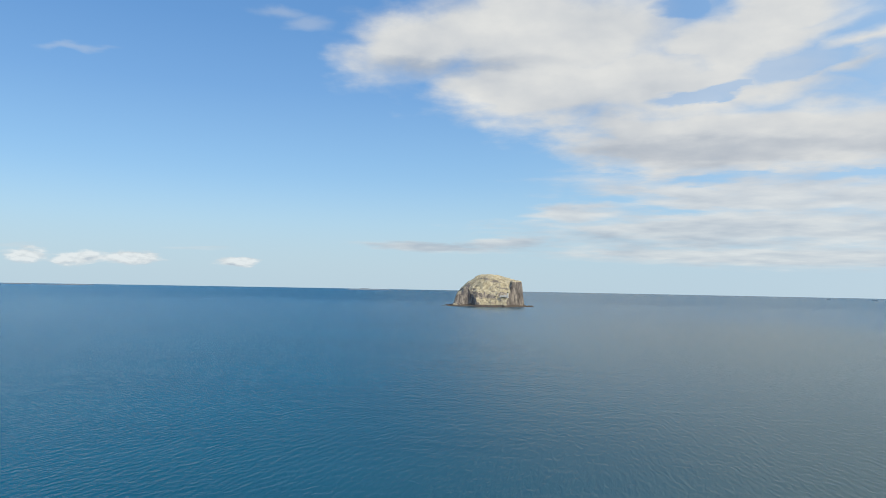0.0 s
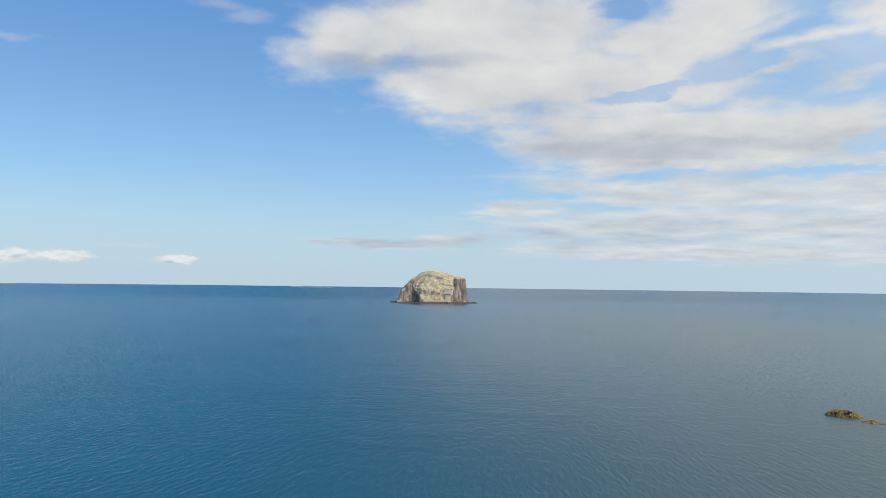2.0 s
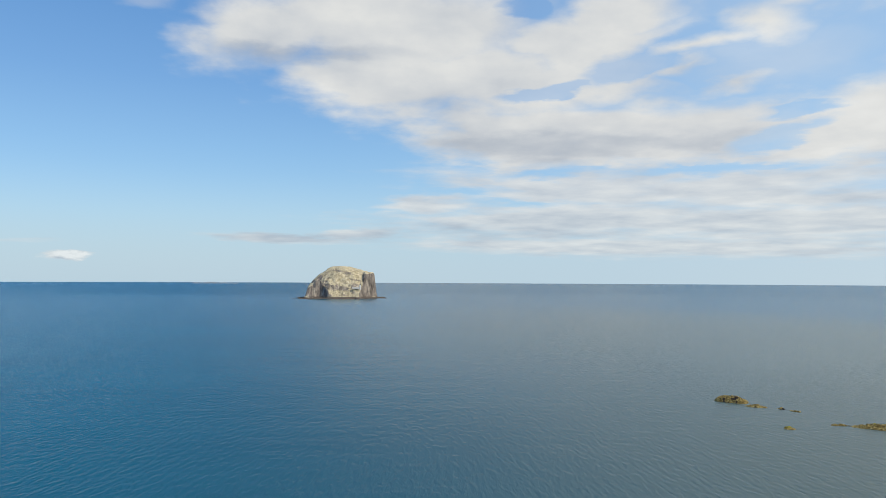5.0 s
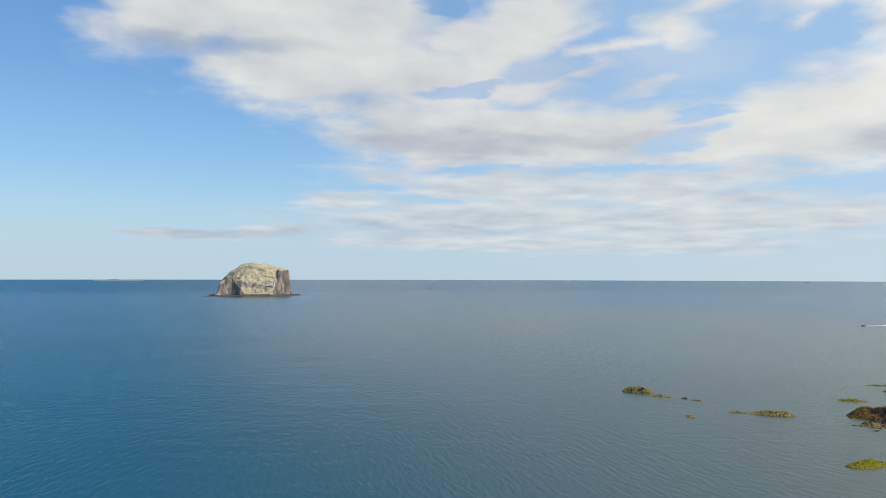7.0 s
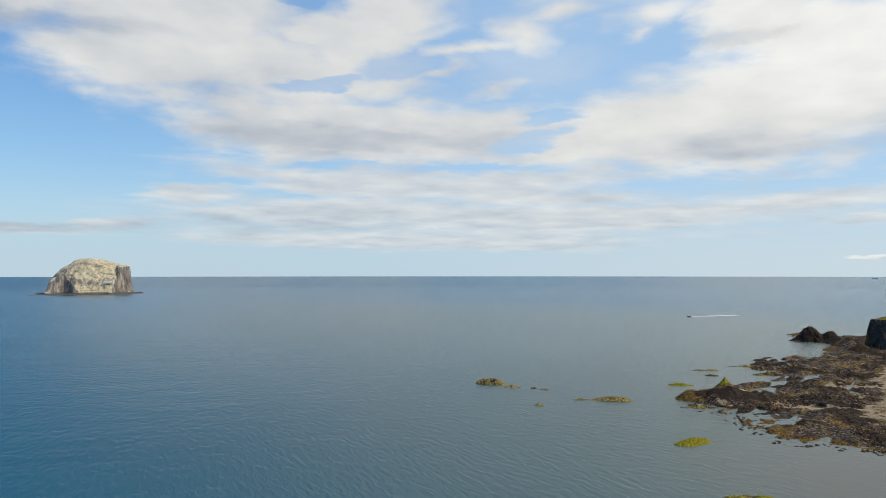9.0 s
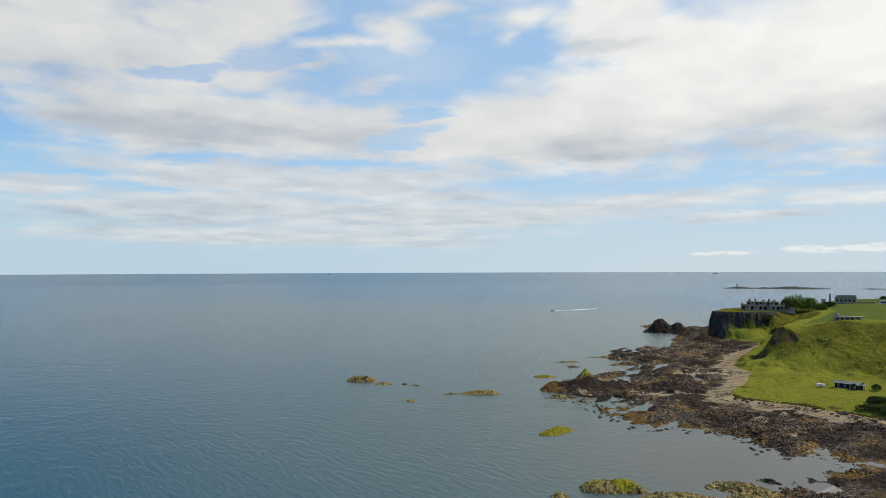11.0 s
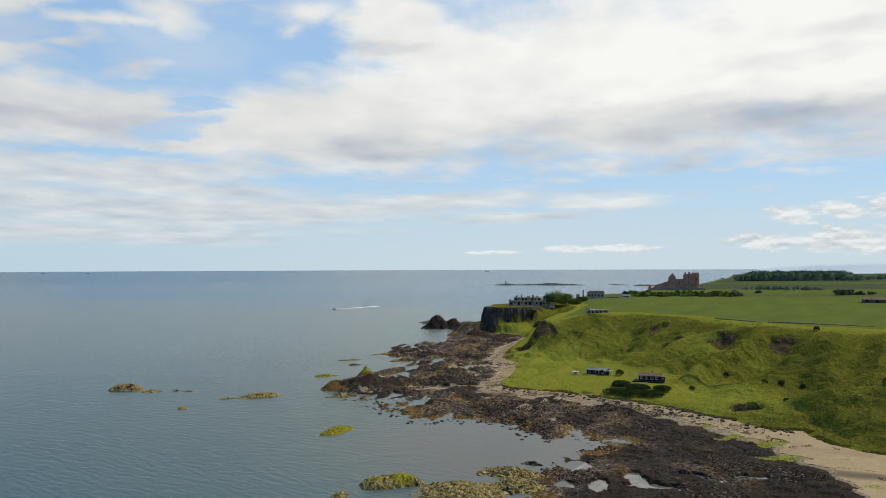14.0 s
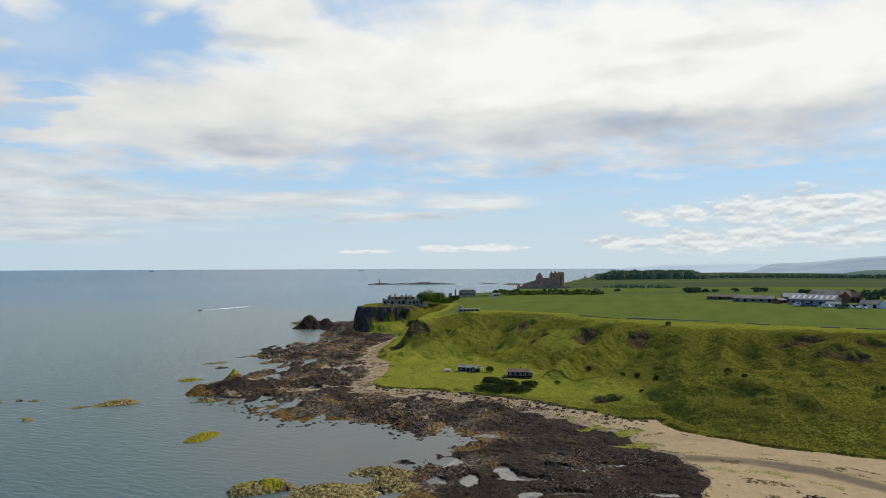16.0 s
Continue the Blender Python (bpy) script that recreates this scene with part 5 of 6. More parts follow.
hx, hy = 347, 113.5
hut = thing("chalet", (hx, hy, gz_at(hx, hy) + 0.3), -76, "dark brown-roofed timber chalet with white windows and a raised deck", "chalet")
part("deck", box(-7.2, 7.0, -4.6, 3.2, -0.9, 0.35, bevel=0.05), M_TIMBER, hut)
part("wall", prism([(-2.9, 0.35), (2.9, 0.35), (2.9, 2.9), (0, 3.9), (-2.9, 2.9)], -5.0, 5.0), M_TIMBER, hut).matrix_local = pose(0, 0, 0, 0, 0, -90)
part("roof", prism([(-3.5, 2.75), (0, 3.98), (3.5, 2.75), (3.5, 2.93), (0, 4.18), (-3.5, 2.93)], -5.5, 5.5), M_BROWN, hut).matrix_local = pose(0, 0, 0, 0, 0, -90)
part("lean_to", box(5.0, 7.0, -2.2, 2.4, 0.35, 2.4, bevel=0.03), M_TIMBER, hut)
part("lean_to_roof", box(4.98, 7.3, -2.5, 2.7, 2.42, 2.56), M_BROWN, hut)
part("chimney", box(0.9, 1.5, 0.3, 0.9, 3.6, 4.9, bevel=0.03), M_BRICK, hut)
for wx_ in (-3.6, -1.4, 1.2, 3.4):
    window(hut, wx_, 1.2, 1.2, 1.2, -2.92, 1)
window(hut, 6.0, 1.1, 1.2, 0.9, -2.22)
for i in range(9):
    part("baluster", box(-7.0 + i * 1.7, -6.9 + i * 1.7, -4.5, -4.4, 0.35, 1.25), M_BROWN, hut)
part("rail", box(-7.1, 6.8, -4.53, -4.37, 1.25, 1.36), M_BROWN, hut, "brown timber deck rail")
part("step", box(-7.9, -7.2, -3.0, -1.6, -0.6, 0.0), M_TIMBER, hut)

hx, hy = 351, 154
shed = thing("caravan", (hx, hy, gz_at(hx, hy) + 0.1), -65, "small white caravan parked on the grass", "caravan")
part("body", box(-1.7, 1.7, -0.9, 0.9, 0.4, 1.6, bevel=0.2), M_WHITE, shed)
part("window", box(-1.1, 0.9, -0.93, -0.86, 0.95, 1.3), M_PANE, shed, "dark strip window")
for s_ in (-1, 1):
    w_ = tube(0.32, 0.32, -0.1, 0.1, 0, 0, 12)
    bmesh.ops.rotate(w_, verts=w_.verts, cent=(0, 0, 0), matrix=Matrix.Rotation(radians(90), 3, "X"))
    bmesh.ops.translate(w_, verts=w_.verts, vec=(0.2, 0.8 * s_, 0.3))
    part("wheel", w_, M_TYRE, shed)

# ---- old concrete station on the headland ----
bx, by = spot_at(62.75, 676)
base = gz_at(bx, by) + 0.2
st = thing("radar_station", (bx, by, base), -63, "ruined two-storey concrete station on the cliff top", "ruin")
part("lower_wall", box(-17, 17, -5, 5, -2, 4.6, bevel=0.1), M_CONCRETE, st)
part("upper_wall", box(-12.5, 13, -3, 4.6, 4.6, 7.6, bevel=0.1), M_CONCRETE, st)
part("roof_slab", box(-17.6, 17.4, -5.6, 5.4, 4.62, 5.0), M_CONCRETE, st)
part("upper_slab", box(-13.2, 13.6, -3.7, 5.0, 7.62, 7.95), M_CONCRETE, st)
part("annex", box(17, 25, -3, 4, -2, 3.2, bevel=0.1), M_CONCRETE, st)
for i, (w_, h_) in enumerate(((1.9, 2.4), (1.2, 1.3), (2.3, 2.6), (0.7, 1.6), (2.0, 2.3), (2.5, 2.7), (0.6, 1.1), (1.7, 2.0), (2.2, 2.6), (1.4, 1.8))):
    part("window_opening", box(-15.8 + i * 3.35, -15.8 + w_ + i * 3.35, -5.06, -4.5, 3.7 - h_, 3.7), M_DARK, st)
for i, (w_, h_) in enumerate(((1.6, 1.7), (0.8, 1.2), (1.9, 1.9), (2.2, 1.6), (0.6, 1.0), (1.8, 1.9), (1.2, 1.4), (2.0, 1.8))):
    part("window_opening", box(-11.4 + i * 3.0, -11.4 + w_ + i * 3.0, -3.06, -2.5, 7.1 - h_, 7.1), M_DARK, st)
for x0_, x1_, h_ in ((-16.9, -15.2, 1.5), (-14.4, -13.1, 0.8), (13.4, 14.6, 1.3), (15.9, 17.0, 2.0)):
    part("parapet", box(x0_, x1_, -4.4, -3.6, 5.01, 5.01 + h_, bevel=0.08), M_CONCRETE, st)
for px_, w_, h_ in ((-10, 1.0, 1.8), (-5.5, 0.7, 2.4), (1, 1.2, 1.5), (5.0, 0.8, 2.0), (9, 1.5, 1.2)):
    part("roof_stub", box(px_ - w_, px_ + w_, -1, 1, 7.96, 7.96 + h_, bevel=0.08), M_CONCRETE, st)

bx, by = spot_at(68.0, 760)
st = thing("concrete_building", (bx, by, gz_at(bx, by)), -68, "grey flat-roofed building with a tall chimney on the plateau", "building")
part("wall", box(-8, 9.5, -5, 5, -1, 5.6, bevel=0.1), M_CONCRETE, st)
part("roof", box(-8.5, 10, -5.5, 5.5, 5.62, 6.1), M_ASBESTOS, st)
part("upper_wall", box(-6.5, 9.0, -4, 4, 6.1, 7.9, bevel=0.1), M_CONCRETE, st)
part("chimney", box(-12.6, -11.2, -0.7, 0.7, -1, 8.6, bevel=0.1), M_CONCRETE, st)
part("annex", box(-19, -15.5, -2, 2, -1, 4.2, bevel=0.1), M_CONCRETE, st)
part("yard_wall", box(10, 24, -0.3, 0.3, -1, 1.7), M_WALLSTONE, st)
for i in range(5):
    part("window", box(-6.8 + i * 3.3, -5.2 + i * 3.3, -5.05, -4.6, 2.0, 4.0), M_DARK, st)

bx, by = spot_at(70.35, 752)
pv = thing("pavilion", (bx, by, gz_at(bx, by)), -70, "low white hut with a pale green roof beside bushes", "hut")
part("wall", box(-4, 4, -2.5, 2.5, -0.5, 2.5, bevel=0.05), M_WHITE, pv)
part("roof", prism([(-3.1, 2.4), (0, 3.6), (3.1, 2.4), (3.1, 2.6), (0, 3.8), (-3.1, 2.6)], -4.5, 4.5), M_FELT, pv).matrix_local = pose(0, 0, 0, 0, 0, -90)
part("window", box(-2.5, 2.5, -2.55, -2.4, 1.0, 2.0), M_PANE, pv)

bx, by = spot_at(68.1, 533)
bk = thing("bunker", (bx, by, gz_at(bx, by) - 0.4), -72, "long low concrete bunker on the bluff edge", "bunker")
part("wall", box(-8, 8, -2.5, 2.5, -1, 2.3, bevel=0.08), M_CONCRETE, bk)
part("roof", box(-8.4, 8.4, -2.9, 2.9, 2.32, 2.75), M_CONCRETE, bk)
part("lookout", box(-7.5, -4.8, -1.5, 1.5, 2.76, 4.6, bevel=0.05), M_CONCRETE, bk)
for i in range(5):
    part("opening", box(-6.5 + i * 2.9, -4.9 + i * 2.9, -2.56, -2.1, 0.7, 1.7), M_DARK, bk)


# ---- castle ----
def ruin(profile, y0, y1, jag, seed):
    """A wall whose broken top follows a profile of (x, height)."""
    r = np.random.default_rng(seed)
    xs_ = np.arange(profile[0][0], profile[-1][0], 0.8)
    hs = np.interp(xs_, [p[0] for p in profile], [p[1] for p in profile]) + r.uniform(-jag, jag, len(xs_))
    pts = [(xs_[0], -3)]
    for a, h in zip(xs_, hs):
        pts += [(a, h), (a + 0.75, h)]
    pts.append((xs_[-1] + 0.75, -3))
    return prism(pts, y0, y1)


cx, cy = spot_at(74.15, 1025)
ca = thing("castle", (cx, cy, gz_at(cx, cy) - 0.5), -74.5, "ruined red sandstone castle with broken towers on a headland", "castle")
ca.matrix_world = ca.matrix_world @ Matrix.Diagonal((1.22, 1.22, 1.2, 1))
part("curtain_wall", ruin([(-24, 6), (-17, 8), (-13, 9.5), (-8, 11), (-2, 12.8), (5, 13.2), (9, 13.5), (20, 13)], 0, 3.5, 0.35, 1), M_SANDSTONE, ca)
tw = part("tower", tube(4.3, 4.0, -3, 14, -5.2, 1.5, 14), M_SANDSTONE, ca)
part("broken_crown", ruin([(-9.2, 15), (-7, 17.5), (-5.5, 19.5), (-3.5, 18.5), (-2, 15.5), (-1.2, 13.5)], -1.8, 4.2, 0.6, 2), M_SANDSTONE, ca)
part("gatehouse", ruin([(6.6, 17.5), (8, 20.5), (9.6, 20.3), (9.7, 18.8), (11.4, 18.8), (11.5, 21), (13.6, 21), (13.7, 19.2), (15.5, 19), (15.6, 20.6), (17.4, 20.3), (18.4, 18.5)], -4, 6, 0.25, 3), M_SANDSTONE, ca)
part("round_tower", tube(3.1, 2.9, -3, 17.6, 20.6, 1.2, 14), M_SANDSTONE, ca)
part("turret", ruin([(17.8, 18.6), (19.5, 20.4), (22, 20), (23.3, 18)], -0.9, 3.2, 0.4, 4), M_SANDSTONE, ca)
part("outer_wall", ruin([(-31, 3.0), (-30, 6.5), (-28.6, 5.8), (-28, 3), (-26.2, 3), (-26, 5), (-25, 4), (-24, 3.4)], 2, 4.5, 0.4, 5), M_SANDSTONE, ca)
part("ditch_wall", ruin([(-24, 1.0), (-10, 3.0), (8, 4.2), (24, 3.5), (30, 2.5)], -9, -8, 0.25, 6), M_WALLSTONE, ca)
for px_, z_, y_ in ((8.6, 12, -4), (12.4, 14.5, -4), (12.4, 8, -4), (15.8, 12, -4), (-5.2, 12, -2.6), (2.2, 7.5, 0), (-12, 5.5, 0), (20.6, 12, -1.8), (9.5, 5, -4), (16, 5.5, -4), (-5, 7, -2.7)):
    part("slit_window", box(px_ - 0.45, px_ + 0.45, y_ - 0.12, y_ + 0.6, z_, z_ + 1.8), M_DARK, ca)
part("gate_arch", box(11.4, 13.8, -4.1, -3.4, 0.2, 3.8), M_DARK, ca)

dx, dy = spot_at(78.2, 872)
dv = thing("dovecot", (dx, dy, gz_at(dx, dy)), -78, "small ruined stone dovecot in the grass by the castle", "ruin")
dv.matrix_world = dv.matrix_world @ Matrix.Diagonal((0.62, 0.62, 0.75, 1))
part("wall", ruin([(-6, 5), (-3, 7), (0, 7.4), (3, 6.8), (6, 4.5)], -3, 3, 0.4, 9), M_WALLSTONE, dv)
part("doorway", box(-0.8, 0.8, -3.06, -2.6, -0.2, 2.0), M_DARK, dv)


# ---- farm ----
def shed_of(bearing, d, turn, long, deep, eave, ridge, wall, roof, label, sheets=0, name="barn"):
    x, y = spot_at(bearing, d)
    ob = thing(name, (x, y, gz_at(x, y)), -bearing + turn, label, "barn" if name == "barn" else "house", "farm buildings")
    part("wall", prism([(-deep / 2, -0.6), (deep / 2, -0.6), (deep / 2, eave), (0, ridge), (-deep / 2, eave)], -long / 2, long / 2), wall, ob).matrix_local = pose(0, 0, 0, 0, 0, -90)
    o = deep / 2 + 0.4
    e2 = eave - 0.4 * (ridge - eave) / (deep / 2)
    part("roof", prism([(-o, e2 + 0.06), (0, ridge + 0.06), (o, e2 + 0.06), (o, e2 + 0.3), (0, ridge + 0.3), (-o, e2 + 0.3)], -long / 2 - 0.4, long / 2 + 0.4), roof, ob).matrix_local = pose(0, 0, 0, 0, 0, -90)
    slope = math.degrees(math.atan2(ridge - eave, deep / 2))
    for i in range(sheets):
        sx = -long / 2 + long * (i + 0.5) / sheets
        p_ = part("roof_light", box(-0.75, 0.75, -deep * 0.17, deep * 0.17, -0.02, 0.03), M_SHEET, ob, "pale translucent roof sheet")
        p_.matrix_local = pose(sx, -deep / 4, (eave + ridge) / 2 + 0.33, slope)
    for i in range(max(2, int(long / 6))):
        sx = -long / 2 + long * (i + 0.5) / max(2, int(long / 6))
        part("door" if i % 3 == 1 else "window", box(sx - 1.1, sx + 1.1, -deep / 2 - 0.05, -deep / 2 + 0.3, 0.1 if i % 3 == 1 else 1.2, min(eave - 0.4, 2.9)), M_DARK, ob)
    return ob


shed_of(87.2, 690, -3, 22, 9, 2.6, 4.2, M_BROWN, M_BROWN, "low dark brown farm shed beside the hedge")
shed_of(89.5, 655, -8, 31, 12, 3.0, 5.4, M_ASBESTOS, M_ASBESTOS, "long low farm shed with a brown-grey sheet roof")
shed_of(91.15, 640, 60, 10, 7, 2.6, 3.8, M_BRICK, M_ASBESTOS, "small brick outhouse at the end of the farm shed")
shed_of(92.1, 655, 8, 17, 14, 4.6, 7.4, M_METAL, M_METAL, "grey steel barn with a shallow roof")
shed_of(93.45, 632, -18, 33, 17, 4.2, 7.6, M_METAL, M_METAL, "large grey steel barn with pale roof lights", 8)
shed_of(94.4, 690, -5, 27, 12, 5.5, 9.2, M_ASBESTOS, M_ASBESTOS, "brown-roofed farm range behind the steel barn")
shed_of(95.5, 672, 70, 10, 7.5, 5.0, 8.8, M_BRICK, M_BROWN, "red brick farmhouse with a brown pitched roof", name="farmhouse")
shed_of(96.0, 672, -10, 9, 8, 5.0, 8.2, M_BRICK, M_BROWN, "red brick farm cottage with a brown pitched roof", name="farmhouse")
shed_of(94.6, 606, -10, 9, 6, 2.6, 3.8, M_WHITE, M_METAL, "small pale shed at the end of the steel barn")
shed_of(96.85, 606, -15, 13, 8, 3.0, 5.4, M_WHITE, M_ASBESTOS, "pale cottage with a grey roof at the farm", name="farmhouse")
shed_of(97.75, 604, 65, 10, 7, 3.0, 5.6, M_WHITE, M_ASBESTOS, "pale cottage with a grey roof at the farm", name="farmhouse")
shed_of(99.8, 600, -20, 14, 8, 3.0, 5.6, M_WHITE, M_ASBESTOS, "pale cottage with a grey roof at the farm", name="farmhouse")


def vehicle(bearing, d, turn, long, tall, paint_, label, category):
    x, y = spot_at(bearing, d)
    ob = thing(category, (x, y, gz_at(x, y) + 0.1), -bearing + turn, label, category, "vehicles in the farm yard")
    hl = long / 2
    part("body", prism([(-hl, 0.4), (hl, 0.4), (hl, tall * 0.55), (hl * 0.75, tall * 0.62), (hl * 0.5, tall), (-hl * 0.95, tall), (-hl, tall * 0.8)], -0.95, 0.95), paint_, ob)
    part("windows", box(-hl * 0.2, hl * 0.48, -0.98, 0.98, tall * 0.64, tall * 0.9), M_PANE, ob)
    for sx in (-0.6, 0.62):
        for sy in (-0.85, 0.85):
            w = tube(0.36, 0.36, -0.12, 0.12, 0, 0, 10)
            bmesh.ops.rotate(w, verts=w.verts, cent=(0, 0, 0), matrix=Matrix.Rotation(radians(90), 3, "X"))
            bmesh.ops.translate(w, verts=w.verts, vec=(sx * hl, sy, 0.36))
            part("wheel", w, M_TYRE, ob)
    return ob


for i, (b_, d_, ln, tl, p_, lab, cat) in enumerate((
        (92.35, 606, 6.2, 2.7, M_WHITE, "white van parked beside the steel barn", "van"), (92.95, 604, 9.0, 3.2, M_BLUE, "blue lorry parked beside the steel barn", "lorry"),
        (93.5, 602, 4.5, 1.6, M_BLUE, "dark blue car parked in the farm yard", "car"), (94.15, 600, 6.0, 2.6, M_WHITE, "white van parked in the farm yard", "van"),
        (94.9, 612, 7.0, 2.9, M_METAL, "grey horse box parked in the farm yard", "lorry"), (95.5, 596, 5.5, 2.4, M_WHITE, "white camper parked in the farm yard", "van"),
        (95.8, 602, 5.8, 2.4, M_BLUE, "blue van parked in the farm yard", "van"), (96.1, 594, 4.4, 1.6, M_WHITE, "white car parked in the farm yard", "car"),
        (96.4, 590, 4.4, 1.6, M_WHITE, "white car parked in the farm yard", "car"), (95.0, 590, 4.4, 1.6, M_METAL, "grey car parked in the farm yard", "car"))):
    vehicle(b_, d_, (-10, 5, 70, -20, 15)[i % 5], ln, tl, p_, lab, cat)


def tree_at(bearing, d, tall, wide, seed, material, label, group="", low=0.32, high=0.7):
    x, y = spot_at(bearing, d)
    r = np.random.default_rng(seed)
    blobs = [(r.uniform(-0.5, 0.5) * wide, r.uniform(-0.5, 0.5) * wide, tall * r.uniform(low, high), wide * r.uniform(0.3, 0.5), wide * r.uniform(0.3, 0.5), tall * r.uniform(0.22, 0.32)) for _ in range(8)]
    return bush((x, y, gz_at(x, y)), 0, blobs, 700, wide * 0.12, seed, material, label, "tree", group, tall * 0.035, tall * 0.4)


for i, (b_, d_, tl, wd) in enumerate(((96.7, 645, 12, 6), (97.3, 655, 13, 7), (98.0, 650, 13, 7), (98.8, 660, 12, 7), (100, 650, 12, 7), (95.15, 592, 4.5, 4.2))):
    tree_at(b_, d_, tl, wd, 60 + i, M_LEAF_DARK, "dark leafy tree beside the farm cottages", "trees at the farm")
for i, (b_, d_, tl, wd) in enumerate(((85.0, 830, 8, 8), (85.5, 834, 7, 6), (86.2, 840, 5, 6), (86.9, 842, 4.5, 5), (88.3, 850, 5, 6), (89.8, 850, 5.5, 8), (90.2, 855, 5, 6), (92.8, 820, 5, 8), (94.8, 790, 6, 9), (95.6, 790, 6.5, 9), (79.8, 905, 4, 5))):
    tree_at(b_, d_, tl, wd, 80 + i, M_LEAF_DARK, "small dark hedgerow tree between the fields", "hedgerow trees", 0.08, 0.6)

# bushes of the headland and the hedge by the castle
for i, (b_, d_, w_, h_) in enumerate(((65.0, 688, 12, 16), (64.4, 678, 9, 12), (65.7, 694, 10, 12), (63.7, 630, 8, 6), (66.5, 690, 8, 6), (67.0, 725, 7, 4.5), (63.0, 652, 5, 3.5))):
    x, y = spot_at(b_, d_)
    r = np.random.default_rng(200 + i)
    blobs = [(0, 0, h_ * 0.45, w_ * 0.8, w_ * 0.6, h_ * 0.5), (0, 0, h_ * 0.2, w_ * 0.95, w_ * 0.7, h_ * 0.28), (w_ * 0.4, 0, h_ * 0.12, w_ * 0.7, w_ * 0.6, h_ * 0.22)] + [(r.uniform(-0.6, 0.6) * w_, r.uniform(-0.5, 0.5) * w_, h_ * r.uniform(0.3, 0.65), w_ * 0.4, w_ * 0.4, h_ * 0.33) for _ in range(6)]
    bush((x, y, gz_at(x, y)), 0, blobs, 2200, 0.55, 210 + i, M_LEAF_GREEN if i in (0, 2, 4) else M_LEAF, "tall rounded thicket on the headland beside the station", group="thickets on the headland", trunk=0.25, trunk_tall=2.5)
for i in range(20):
    b_, d_ = 70.3 + i * 0.43, 792 + 14 * math.sin(i * 1.7)
    x, y = spot_at(b_, d_)
    w_, h_ = rnd.uniform(4.5, 7.5), rnd.uniform(4.0, 7.0)
    blobs = [(0, 0, h_ * 0.4, w_, w_ * 0.6, h_ * 0.5), (0, 0, h_ * 0.12, w_ * 1.1, w_ * 0.7, h_ * 0.22)] + [(rnd.uniform(-0.7, 0.7) * w_, 0, h_ * 0.6, w_ * 0.4, w_ * 0.4, h_ * 0.4) for _ in range(3)]
    bush((x, y, gz_at(x, y)), 0, blobs, 560, 0.55, 240 + i, M_LEAF_GREEN if i % 3 else M_LEAF, "low dark hedge bush along the field below the castle", group="hedge below the castle", trunk_tall=1.5)


# ---- low stone walls along the field edge ----
def wall_run(x0, y0, x1, y1, seed):
    long = math.hypot(x1 - x0, y1 - y0)
    mx, my = (x0 + x1) / 2, (y0 + y1) / 2
    ob = thing("stone_wall", (mx, my, gz_at(mx, my)), math.degrees(math.atan2(y1 - y0, x1 - x0)), "low grey dry-stone wall along the field edge", "wall", "field walls")
    part("wall_body", ruin([(-long / 2, 0.55), (0, 0.65), (long / 2, 0.55)], -0.3, 0.3, 0.1, seed), M_WALLSTONE, ob)
    part("cope", box(-long / 2, long / 2, -0.36, 0.36, 0.52, 0.64), M_WALLSTONE, ob)


for i, (a_, b_) in enumerate((((456, 78), (448, 24)), ((438, 9), (435, -3)), ((431, -27), (430, -36)), ((431, -44), (435, -66)), ((480, 114), (458, 82)))):
    wall_run(*a_, *b_, 300 + i)


# ---- distance: woods, hills, reefs, islands, ships ----
def woods(name, bearings, dist, tall, count, seed, label):
    r = np.random.default_rng(seed)
    vs, fs, n, gv, gf = [], [], 0, [], []
    for i in range(count):
        b_ = r.uniform(*bearings)
        d_ = r.uniform(*dist)
        x, y = spot_at(b_, d_)
        end = min(1.0, 0.35 + 0.5 * min(abs(b_ - bearings[0]), abs(b_ - bearings[1])))
        h = tall * end * r.uniform(0.55, 1.05)
        w = h * r.uniform(0.45, 0.72)
        v, f = leaf_cloud([(x, y, far_ground + h * 0.5, w, w, h * 0.5), (x + w * 0.4, y, far_ground + h * 0.3, w * 0.8, w * 0.8, h * 0.4)], 90, h * 0.05, seed * 1000 + i)
        vs.append(v), fs.append(f + n)
        n += len(v)
        # the dense inner mass of each crown
        a_, e_ = np.meshgrid(np.arange(9) * 2 * math.pi / 9, (0.0, 0.35, 0.75, 1.2, 1.5), indexing="ij")
        k_ = r.uniform(0.78, 1.0, a_.shape)
        gv.append(np.stack([x + np.cos(a_) * np.cos(e_) * w * k_, y + np.sin(a_) * np.cos(e_) * w * k_, far_ground - 0.5 + np.sin(e_) * h * 0.97 * k_], -1).reshape(-1, 3))
        i_, j_ = np.meshgrid(np.arange(9), np.arange(4), indexing="ij")
        gf.append((np.stack([i_ * 5 + j_, (i_ + 1) % 9 * 5 + j_, (i_ + 1) % 9 * 5 + j_ + 1, i_ * 5 + j_ + 1], -1).reshape(-1, 4)) + 45 * i)
    me = mesh_of(name, np.concatenate(vs + gv), np.concatenate(fs + [f_ + n for f_ in gf]), M_LEAF_DARK, False)
    me.materials.append(M_CANOPY)
    which = np.zeros(len(me.polygons), np.int32)
    which[sum(len(f_) for f_ in fs):] = 1
    me.polygons.foreach_set("material_index", which)
    tagged(new(name, me), label, "wood", kind="stuff")


far_ground = 31.0
woods("wood", (78.3, 86.6), (1640, 1790), 20, 520, 3, "dark green wood beyond the fields")
woods("tree_belt", (86.2, 99.5), (1720, 1830), 10.5, 330, 4, "distant dark belt of trees beyond the fields")
woods("far_hedge", (78.6, 84.2), (1010, 1040), 4.5, 80, 5, "low dark hedge and gorse between distant fields")

